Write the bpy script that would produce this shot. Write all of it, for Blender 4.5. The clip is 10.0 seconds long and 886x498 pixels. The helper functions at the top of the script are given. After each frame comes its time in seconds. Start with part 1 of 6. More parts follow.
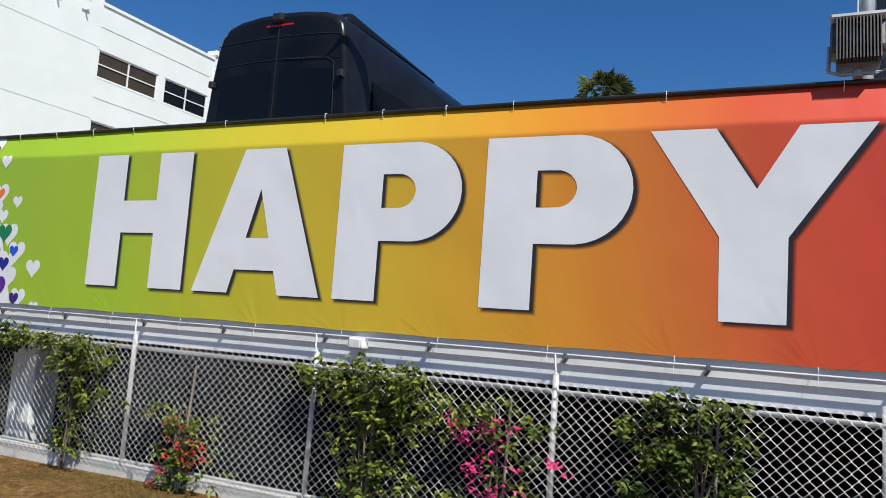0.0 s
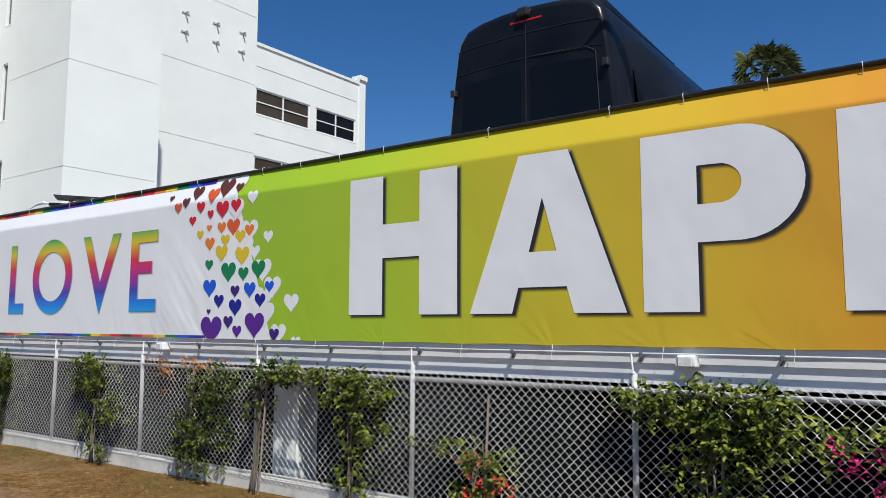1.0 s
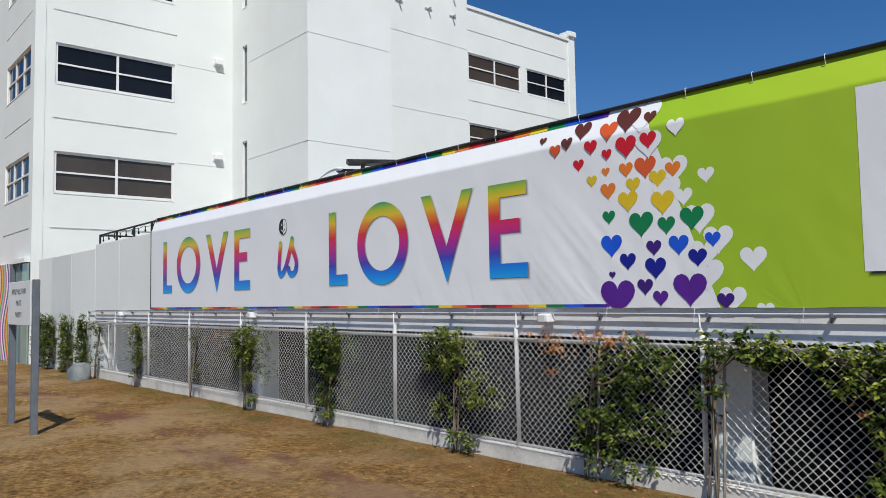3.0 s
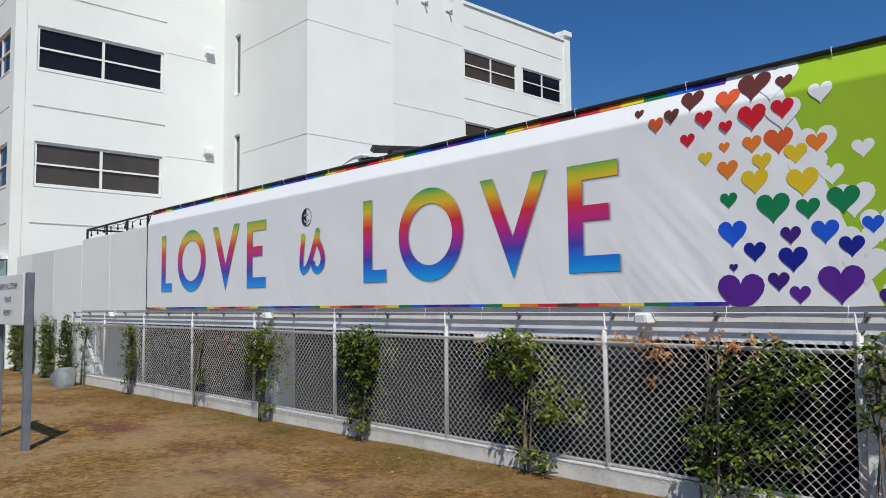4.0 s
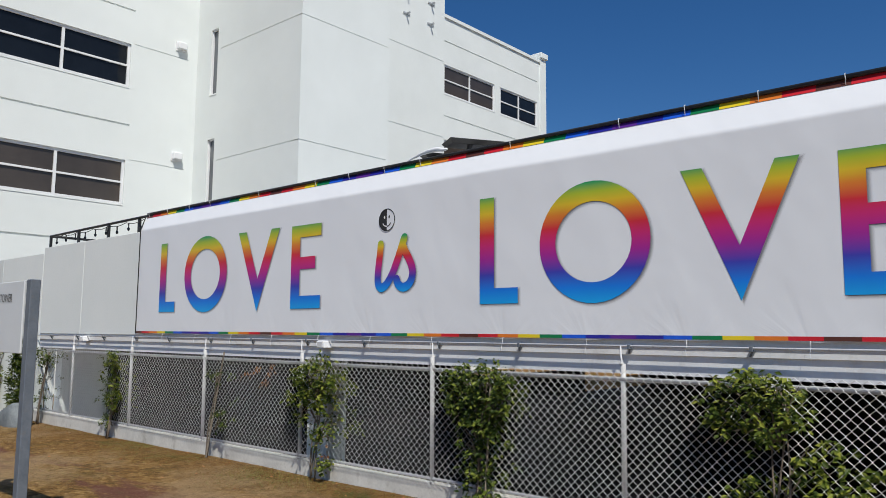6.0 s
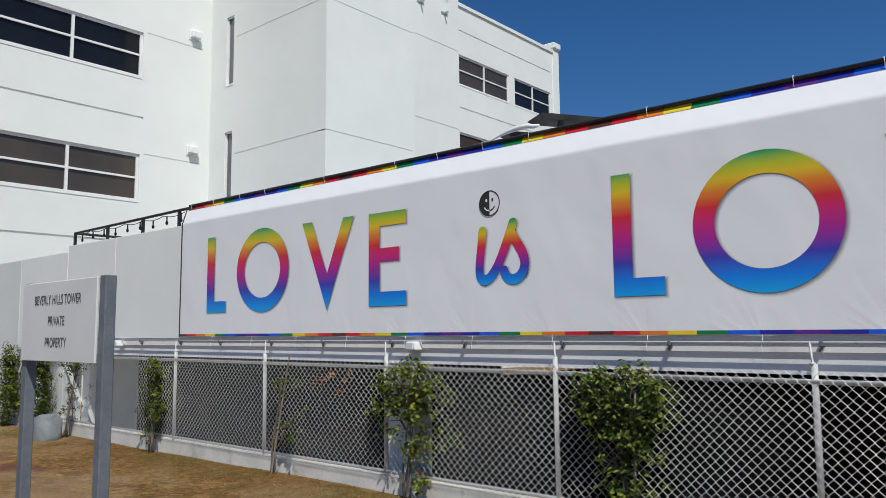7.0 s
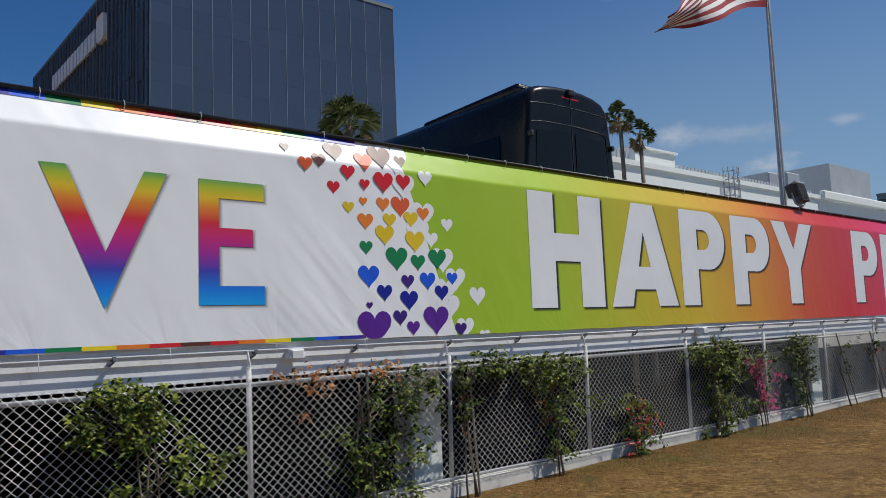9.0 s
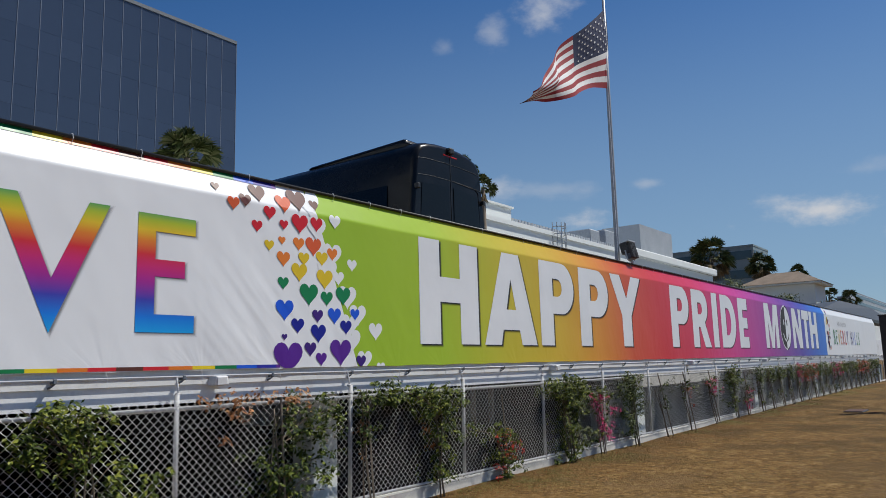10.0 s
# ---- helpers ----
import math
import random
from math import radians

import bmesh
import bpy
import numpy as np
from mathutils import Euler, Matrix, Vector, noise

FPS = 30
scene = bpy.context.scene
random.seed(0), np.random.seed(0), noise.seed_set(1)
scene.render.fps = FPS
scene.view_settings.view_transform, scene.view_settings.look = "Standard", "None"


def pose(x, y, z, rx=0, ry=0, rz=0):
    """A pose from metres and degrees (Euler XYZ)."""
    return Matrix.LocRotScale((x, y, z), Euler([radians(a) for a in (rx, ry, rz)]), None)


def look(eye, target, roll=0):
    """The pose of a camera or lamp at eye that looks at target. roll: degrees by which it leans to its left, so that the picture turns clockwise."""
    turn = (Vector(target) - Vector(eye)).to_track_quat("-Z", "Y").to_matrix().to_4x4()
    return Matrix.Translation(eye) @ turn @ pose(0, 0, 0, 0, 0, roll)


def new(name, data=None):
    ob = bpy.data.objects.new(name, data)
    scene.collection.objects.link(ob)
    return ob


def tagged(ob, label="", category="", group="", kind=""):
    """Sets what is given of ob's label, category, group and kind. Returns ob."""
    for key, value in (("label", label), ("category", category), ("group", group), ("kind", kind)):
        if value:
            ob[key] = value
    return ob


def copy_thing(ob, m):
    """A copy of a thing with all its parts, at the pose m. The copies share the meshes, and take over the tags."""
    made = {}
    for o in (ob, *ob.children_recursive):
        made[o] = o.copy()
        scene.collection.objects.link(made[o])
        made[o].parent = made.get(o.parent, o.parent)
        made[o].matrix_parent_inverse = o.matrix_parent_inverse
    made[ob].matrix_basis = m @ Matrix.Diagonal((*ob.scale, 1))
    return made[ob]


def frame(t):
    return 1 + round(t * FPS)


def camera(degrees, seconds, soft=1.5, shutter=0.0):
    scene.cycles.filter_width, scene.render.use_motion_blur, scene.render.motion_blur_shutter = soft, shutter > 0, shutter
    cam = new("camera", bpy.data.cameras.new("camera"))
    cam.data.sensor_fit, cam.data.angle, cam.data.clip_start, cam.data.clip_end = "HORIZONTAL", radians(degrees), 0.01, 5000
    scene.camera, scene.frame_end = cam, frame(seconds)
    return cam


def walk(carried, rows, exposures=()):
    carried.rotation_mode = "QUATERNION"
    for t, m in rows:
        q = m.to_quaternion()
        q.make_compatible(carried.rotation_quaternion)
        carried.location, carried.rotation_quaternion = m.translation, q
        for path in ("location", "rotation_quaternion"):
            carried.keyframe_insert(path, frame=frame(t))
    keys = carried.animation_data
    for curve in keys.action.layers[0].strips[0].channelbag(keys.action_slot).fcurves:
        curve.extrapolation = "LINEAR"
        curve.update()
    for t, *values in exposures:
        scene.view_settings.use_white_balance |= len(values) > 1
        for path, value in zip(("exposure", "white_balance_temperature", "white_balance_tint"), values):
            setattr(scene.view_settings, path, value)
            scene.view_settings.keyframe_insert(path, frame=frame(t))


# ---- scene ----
cam = camera(60.9, 10.0, soft=0.42)
ROWS = [
    (0.0, -0.002, -0.188, 1.566, 25.074, 5.77, -4.054),
    (0.5, -0.737, -0.202, 1.59, 26.373, 6.935, -2.139),
    (1.0, -1.48, -0.273, 1.611, 35.621, 5.879, -0.144),
    (1.5, -2.269, -0.397, 1.593, 43.477, 4.6, 0.704),
    (2.0, -2.979, -0.514, 1.593, 46.322, 3.812, 1.112),
    (2.5, -3.711, -0.576, 1.6, 49.418, 3.633, 1.06),
    (4.0, -5.845, -0.529, 1.515, 46.82, 4.164, 0.612),
    (4.5, -6.601, -0.494, 1.513, 47.048, 4.052, 0.066),
    (5.0, -7.336, -0.449, 1.516, 45.711, 5.626, -0.382),
    (6.5, -9.554, -0.513, 1.518, 40.242, 6.181, -0.248),
    (7.0, -10.292, -0.502, 1.525, 40.687, 6.167, 0.524),
    (7.5, -10.954, -0.449, 1.526, 28.502, 6.043, 0.426),
    (8.0, -11.488, -0.393, 1.507, 9.793, 7.233, 1.916),
    (8.5, -11.939, -0.48, 1.515, -17.355, 6.953, 1.627),
    (9.0, -12.395, -0.558, 1.537, -39.842, 6.022, 2.213),
    (9.5, -12.958, -0.668, 1.514, -52.087, 5.796, 2.068),
    (10.0, -13.506, -0.555, 1.449, -53.147, 8.833, 1.524),
]
walk(cam, [(t, pose(x, y, z, 90 + pitch, roll, yaw)) for t, x, y, z, yaw, pitch, roll in ROWS],
     [(0.0, 0.28), (1.0, 0.13), (2.5, 0.02), (4.5, -0.01), (6.5, -0.13), (7.5, -0.15), (8.5, -0.19), (10.0, -0.11)])

# ---- light ----
SUN = Vector((1.10, -0.76, 2.0)).normalized()
world = bpy.data.worlds.new("sky")
scene.world = world
world.use_nodes = True
wt = world.node_tree
sky = wt.nodes.new("ShaderNodeTexSky")
sky.sky_type = "NISHITA"
sky.sun_disc = False
sky.sun_elevation = math.asin(SUN.z)
sky.sun_rotation = math.atan2(SUN.x, SUN.y)
sky.altitude = 1200.0
sky.air_density, sky.dust_density, sky.ozone_density = 1.0, 0.6, 5.0
deep = wt.nodes.new("ShaderNodeHueSaturation")
deep.inputs["Saturation"].default_value = 1.25
deep.inputs["Hue"].default_value = 0.504
deep.inputs["Value"].default_value = 0.97
wt.links.new(sky.outputs[0], deep.inputs["Color"])


def sky_math(op, *ins):
    n = wt.nodes.new("ShaderNodeMath")
    n.operation = op
    for i, v in enumerate(ins):
        if isinstance(v, bpy.types.NodeSocket):
            wt.links.new(v, n.inputs[i])
        else:
            n.inputs[i].default_value = v
    return n.outputs[0]


def sky_step(v, lo, hi, top=1.0):
    n = wt.nodes.new("ShaderNodeMapRange")
    n.interpolation_type = "SMOOTHSTEP"
    wt.links.new(v, n.inputs[0])
    n.inputs[1].default_value, n.inputs[2].default_value, n.inputs[4].default_value = lo, hi, top
    return n.outputs[0]


def sky_mix(fac, under, over):
    n = wt.nodes.new("ShaderNodeMix")
    n.data_type = "RGBA"
    wt.links.new(fac, n.inputs[0])
    wt.links.new(under, n.inputs[6])
    n.inputs[7].default_value = over
    return n.outputs[2]


# low haze and small fair-weather clouds: bearing, height, half-width and half-height in degrees, density
CLOUDS = ((62.0, 25.6, 2.6, 2.0, 0.62), (58.0, 24.6, 1.5, 1.5, 0.38), (53.9, 23.8, 0.9, 0.8, 0.2), (57.4, 13.2, 2.2, 1.0, 0.5), (62.0, 12.9, 3.6, 0.8, 0.25), (64.0, 10.4, 2.6, 0.9, 0.8),
          (69.0, 12.9, 1.5, 0.5, 0.35), (79.6, 9.9, 4.2, 1.3, 1.0), (86.0, 8.0, 2.0, 1.2, 0.45), (83.5, 12.3, 2.4, 0.7, 0.2), (95.0, 12.0, 6.0, 2.0, 0.7))
aim = wt.nodes.new("ShaderNodeTexCoord")
axes = wt.nodes.new("ShaderNodeSeparateXYZ")
wt.links.new(aim.outputs["Generated"], axes.inputs[0])
bearing = sky_math("MULTIPLY", sky_math("ARCTAN2", axes.outputs[0], axes.outputs[1]), 57.2958)
height = sky_math("MULTIPLY", sky_math("ARCSINE", axes.outputs[2]), 57.2958)
puff = wt.nodes.new("ShaderNodeTexNoise")
puff.inputs["Scale"].default_value, puff.inputs["Detail"].default_value, puff.inputs["Roughness"].default_value = 16.0, 9.0, 0.6
squash = wt.nodes.new("ShaderNodeMapping")
squash.inputs["Scale"].default_value = (1.0, 1.0, 1.9)
wt.links.new(aim.outputs["Generated"], squash.inputs[0])
wt.links.new(squash.outputs[0], puff.inputs[0])
ragged = sky_math("MULTIPLY", sky_math("SUBTRACT", puff.outputs[0], 0.5), 2.6)
cover = None
for b0, h0, bw, hw, thick in CLOUDS:
    db = sky_math("DIVIDE", sky_math("SUBTRACT", bearing, b0), bw)
    dh = sky_math("DIVIDE", sky_math("SUBTRACT", height, h0), hw)
    fall = sky_math("SUBTRACT", 1.0, sky_math("SQRT", sky_math("ADD", sky_math("MULTIPLY", db, db), sky_math("MULTIPLY", dh, dh))))
    one = sky_step(sky_math("ADD", fall, ragged), -0.1, 1.15, thick)
    cover = one if cover is None else sky_math("MAXIMUM", cover, one)
haze = sky_math("MULTIPLY", sky_step(height, 34.0, 2.0, 0.72), sky_step(bearing, 12.0, 62.0))
hazed = sky_mix(haze, deep.outputs[0], (2.85, 4.25, 5.6, 1.0))
wt.links.new(sky_mix(cover, hazed, (6.6, 6.8, 7.2, 1.0)), wt.nodes["Background"].inputs[0])
wt.nodes["Background"].inputs[1].default_value = 0.094
sun_data = bpy.data.lights.new("sun", "SUN")
sun_data.energy, sun_data.angle, sun_data.color = 4.95, radians(0.53), (1.0, 0.965, 0.89)
sun = new("sun", sun_data)
sun.matrix_world = look((0, 0, 60), Vector((0, 0, 60)) - SUN)


# ---- materials ----
class Nodes:
    """A small wrapper round one material's node tree."""

    def __init__(self, name):
        self.m = bpy.data.materials.new(name)
        self.m.use_nodes = True
        self.t = self.m.node_tree
        self.b = self.t.nodes["Principled BSDF"]

    def add(self, kind, *ins, **props):
        n = self.t.nodes.new("ShaderNode" + kind)
        for k, v in props.items():
            setattr(n, k, v)
        for i, v in enumerate(ins):
            if v is None:
                continue
            if isinstance(v, bpy.types.NodeSocket):
                self.t.links.new(v, n.inputs[i])
            else:
                n.inputs[i].default_value = v
        return n

    def put(self, socket, name):
        self.t.links.new(socket, self.b.inputs[name])

    def pos(self):
        return self.add("NewGeometry").outputs["Position"]

    def math(self, op, a, b=0.0):
        return self.add("Math", a, b, operation=op).outputs[0]

    def noise(self, vec, scale, detail=4.0, rough=0.6):
        n = self.add("TexNoise", vec)
        n.inputs["Scale"].default_value, n.inputs["Detail"].default_value = scale, detail
        n.inputs["Roughness"].default_value = rough
        return n.outputs[0]

    def ramp(self, fac, stops, mode="LINEAR"):
        n = self.add("ValToRGB", fac)
        e = n.color_ramp.elements
        n.color_ramp.interpolation = mode
        while len(e) < len(stops):
            e.new(0.5)
        for s, (p, c) in zip(e, stops):
            s.position, s.color = p, (*c, 1.0)
        return n.outputs[0]

    def mix(self, fac, a, b, blend="MIX"):
        n = self.add("Mix", data_type="RGBA", blend_type=blend)
        for i, v in ((0, fac), (6, a), (7, b)):
            if isinstance(v, bpy.types.NodeSocket):
                self.t.links.new(v, n.inputs[i])
            else:
                n.inputs[i].default_value = v if i == 0 else (*v, 1.0)
        return n.outputs[2]

    def bump(self, height, strength, distance):
        n = self.add("Bump")
        n.inputs["Strength"].default_value, n.inputs["Distance"].default_value = strength, distance
        self.t.links.new(height, n.inputs["Height"])
        self.put(n.outputs[0], "Normal")
        return n

    def set(self, rough=0.5, metal=0.0, spec=0.5):
        self.b.inputs["Roughness"].default_value = rough
        self.b.inputs["Metallic"].default_value = metal
        self.b.inputs["Specular IOR Level"].default_value = spec
        return self.m


def worn(name, c0, c1, scale=3.0, fine=60.0, rough=0.7, metal=0.0, bump=0.15, dist=0.004, dirt=None, spec=0.4):
    """Two-scale variation between c0 and c1, with fine relief; dirt: colour of sparse stains."""
    n = Nodes(name)
    p = n.pos()
    big = n.noise(p, scale)
    small = n.noise(p, fine, 3.0)
    f = n.math("ADD", n.math("MULTIPLY", big, 0.7), n.math("MULTIPLY", small, 0.3))
    col = n.ramp(f, [(0.35, c0), (0.65, c1)])
    if dirt:
        d = n.ramp(n.noise(p, scale * 1.7, 8.0, 0.7), [(0.56, (0, 0, 0)), (0.74, (0.6, 0.6, 0.6))])
        col = n.mix(d, col, dirt)
    n.put(col, "Base Color")
    n.bump(small, bump, dist)
    return n.set(rough, metal, spec)


def srgb(r, g, b):
    return tuple(((v / 255 + 0.055) / 1.055) ** 2.4 if v > 10 else v / 255 / 12.92 for v in (r, g, b))


def glass_mat_far(name, tint):
    n = Nodes(name)
    n.put(n.ramp(n.noise(n.pos(), 0.2), [(0.3, tint), (0.7, tuple(c * 1.4 for c in tint))]), "Base Color")
    return n.set(0.15, 0.0, 0.4)


stucco = worn("white_stucco", (0.70, 0.732, 0.716), (0.76, 0.792, 0.776), 0.5, 40, 0.85, bump=0.25, dist=0.006)
panel_paint = worn("white_panel_paint", (0.70, 0.74, 0.725), (0.77, 0.80, 0.78), 0.6, 30, 0.6, bump=0.05)
repaint = worn("grey_repainted_wall", (0.60, 0.635, 0.63), (0.655, 0.69, 0.68), 0.8, 30, 0.65, bump=0.05)
beam_paint = worn("white_beam_paint", (0.66, 0.68, 0.70), (0.78, 0.79, 0.80), 1.4, 50, 0.55, bump=0.2, dist=0.003, dirt=(0.42, 0.40, 0.36))
white_metal = worn("white_painted_steel", (0.62, 0.63, 0.64), (0.76, 0.77, 0.78), 6.0, 90, 0.45, bump=0.15, dist=0.001, dirt=(0.35, 0.30, 0.25))
post_paint = worn("weathered_white_post_paint", (0.40, 0.40, 0.40), (0.60, 0.60, 0.595), 9.0, 110, 0.6, bump=0.3, dist=0.002, dirt=(0.22, 0.19, 0.16))
link_wire = worn("painted_chain_wire", (0.54, 0.55, 0.555), (0.70, 0.71, 0.71), 5.0, 120, 0.5, bump=0.0)
sign_paint = worn("sign_board_paint", (0.60, 0.62, 0.63), (0.66, 0.68, 0.69), 2.0, 60, 0.5, bump=0.05, dist=0.001)
kerb_conc = worn("painted_kerb_concrete", (0.52, 0.505, 0.465), (0.72, 0.705, 0.655), 2.2, 45, 0.85, bump=0.4, dist=0.006, dirt=(0.22, 0.19, 0.15))
# near-black colour stands in for the deep shade inside the garage
shade_dark_conc = worn("shade_darkened_concrete", (0.020, 0.020, 0.021), (0.04, 0.04, 0.038), 0.8, 20, 0.95, bump=0.3, spec=0.03)
ramp_conc = worn("grey_ramp_concrete", (0.16, 0.16, 0.155), (0.22, 0.22, 0.21), 0.8, 20, 0.9, bump=0.3)
deck_conc = worn("deck_concrete", (0.30, 0.30, 0.29), (0.40, 0.40, 0.38), 0.8, 20, 0.9, bump=0.3)
black_metal = worn("black_painted_metal", (0.012, 0.012, 0.013), (0.03, 0.03, 0.03), 5, 60, 0.45, bump=0.05)
steel = worn("galvanised_steel", (0.30, 0.32, 0.34), (0.42, 0.44, 0.46), 9, 70, 0.5, 0.3, bump=0.1)
sign_steel = worn("grey_sign_post_paint", (0.10, 0.12, 0.145), (0.15, 0.17, 0.20), 8, 70, 0.6, bump=0.1, dirt=(0.16, 0.15, 0.14))
wood = worn("weathered_stake_wood", (0.16, 0.13, 0.10), (0.30, 0.26, 0.21), 12, 80, 0.9, bump=0.4)
bark = worn("vine_bark", (0.10, 0.08, 0.06), (0.20, 0.16, 0.12), 15, 90, 0.9, bump=0.5)
palm_bark = worn("palm_bark", (0.12, 0.10, 0.08), (0.24, 0.20, 0.16), 3, 30, 0.95, bump=0.5)
stone = worn("grey_boulder", (0.13, 0.15, 0.16), (0.22, 0.24, 0.25), 4, 50, 0.9, bump=0.5, dist=0.02)
grey_cladding = worn("grey_metal_cladding", (0.36, 0.38, 0.40), (0.46, 0.48, 0.50), 1.0, 20, 0.5, 0.2, bump=0.05)
teal_cladding = worn("grey_green_cladding", (0.20, 0.25, 0.25), (0.27, 0.32, 0.32), 0.3, 20, 0.4, bump=0.05)
teal_glass = glass_mat_far("grey_green_glass", (0.05, 0.075, 0.08))
clay_roof = worn("clay_roof", (0.16, 0.12, 0.085), (0.25, 0.19, 0.14), 1.0, 15, 0.9)
black_ink = worn("black_lettering", (0.02, 0.02, 0.02), (0.035, 0.035, 0.035), 5, 40, 0.6, bump=0.0)
cable_black = worn("black_cable", (0.015, 0.015, 0.015), (0.03, 0.03, 0.03), 5, 40, 0.6, bump=0.0)
bronze = worn("dark_bronze_casting", (0.05, 0.048, 0.045), (0.11, 0.105, 0.10), 9, 70, 0.5, 0.3, bump=0.1)
red_brown = worn("dull_red_brown", (0.05, 0.022, 0.014), (0.09, 0.04, 0.025), 6, 60, 0.8, bump=0.2)
red_plastic = worn("red_lamp_plastic", (0.5, 0.01, 0.01), (0.6, 0.02, 0.02), 5, 40, 0.25, bump=0.0)


def paint_black():
    n = Nodes("black_van_paint")
    p = n.pos()
    n.put(n.ramp(n.noise(p, 2.0), [(0.3, (0.005, 0.006, 0.008)), (0.7, (0.012, 0.013, 0.016))]), "Base Color")
    n.bump(n.noise(p, 1.2, 2.0), 0.04, 0.02)
    n.b.inputs["Coat Weight"].default_value, n.b.inputs["Coat Roughness"].default_value = 0.12, 0.05
    return n.set(0.25, 0.0, 0.16)


def glass_mat(name, tint, rough=0.05, wave=0.6, spec=0.5):
    n = Nodes(name)
    p = n.pos()
    n.put(n.ramp(n.noise(p, 0.7), [(0.3, tint), (0.7, tuple(c * 1.5 for c in tint))]), "Base Color")
    n.bump(n.noise(p, wave, 2.0), 0.05, 0.05)
    return n.set(rough, 0.0, spec)


van_paint = paint_black()
van_glass = glass_mat("van_tinted_glass", (0.004, 0.005, 0.006), 0.05, spec=0.22)
window_glass = glass_mat("dark_window_glass", (0.007, 0.009, 0.013), 0.06, spec=0.25)
blind_glass = glass_mat("window_glass_with_brown_blind", (0.045, 0.036, 0.03), 0.10)


grey_glass = glass_mat("grey_slot_glass", (0.10, 0.11, 0.12), 0.2)
teal_door_glass = glass_mat("pale_teal_door_glass", (0.17, 0.25, 0.24), 0.12)
gilt = worn("gilt_metal", (0.45, 0.28, 0.08), (0.55, 0.36, 0.12), 10, 60, 0.35, 0.8, bump=0.0)
flag_red = worn("red_flag_cloth", (0.24, 0.010, 0.018), (0.30, 0.016, 0.026), 4, 200, 0.8, bump=0.1, dist=0.002)
flag_white = worn("white_flag_cloth", (0.68, 0.67, 0.66), (0.76, 0.75, 0.74), 4, 200, 0.8, bump=0.1, dist=0.002)
flag_blue = worn("blue_flag_cloth", (0.008, 0.014, 0.055), (0.013, 0.022, 0.075), 4, 200, 0.8, bump=0.1, dist=0.002)


def tower_glass_mat():
    n = Nodes("blue_curtain_glass")
    r = n.add("ObjectInfo").outputs["Random"]
    n.put(n.ramp(r, [(0.0, (0.041, 0.059, 0.099)), (0.6, (0.044, 0.063, 0.106)), (1.0, (0.048, 0.068, 0.113))]), "Base Color")
    n.bump(n.noise(n.pos(), 0.35, 2.0), 0.06, 0.1)
    return n.set(0.12, 0.0, 0.45)


def mural_mat():
    """Nested wavy stripes of bright paint."""
    n = Nodes("striped_mural_paint")
    p = n.pos()
    sep = n.add("SeparateXYZ", p)
    f = n.math("ADD", n.math("MULTIPLY", sep.outputs[0], 1.6), n.math("MULTIPLY", n.math("SINE", n.math("MULTIPLY", sep.outputs[2], 2.0)), 0.6))
    f = n.math("FRACT", n.math("MULTIPLY", f, 0.45))
    n.put(n.ramp(f, [(0.0, srgb(220, 90, 60)), (0.12, srgb(235, 180, 60)), (0.24, srgb(60, 170, 150)), (0.36, srgb(190, 180, 170)), (0.5, srgb(200, 120, 170)),
                     (0.62, srgb(235, 235, 225)), (0.74, srgb(110, 90, 150)), (0.86, srgb(215, 200, 190))], "CONSTANT"), "Base Color")
    return n.set(0.8, 0.0, 0.3)


tower_glass = tower_glass_mat()
mullion_blue = worn("dark_mullion", (0.15, 0.18, 0.235), (0.165, 0.195, 0.25), 1, 10, 0.35, bump=0.0)
mural_paint = mural_mat()


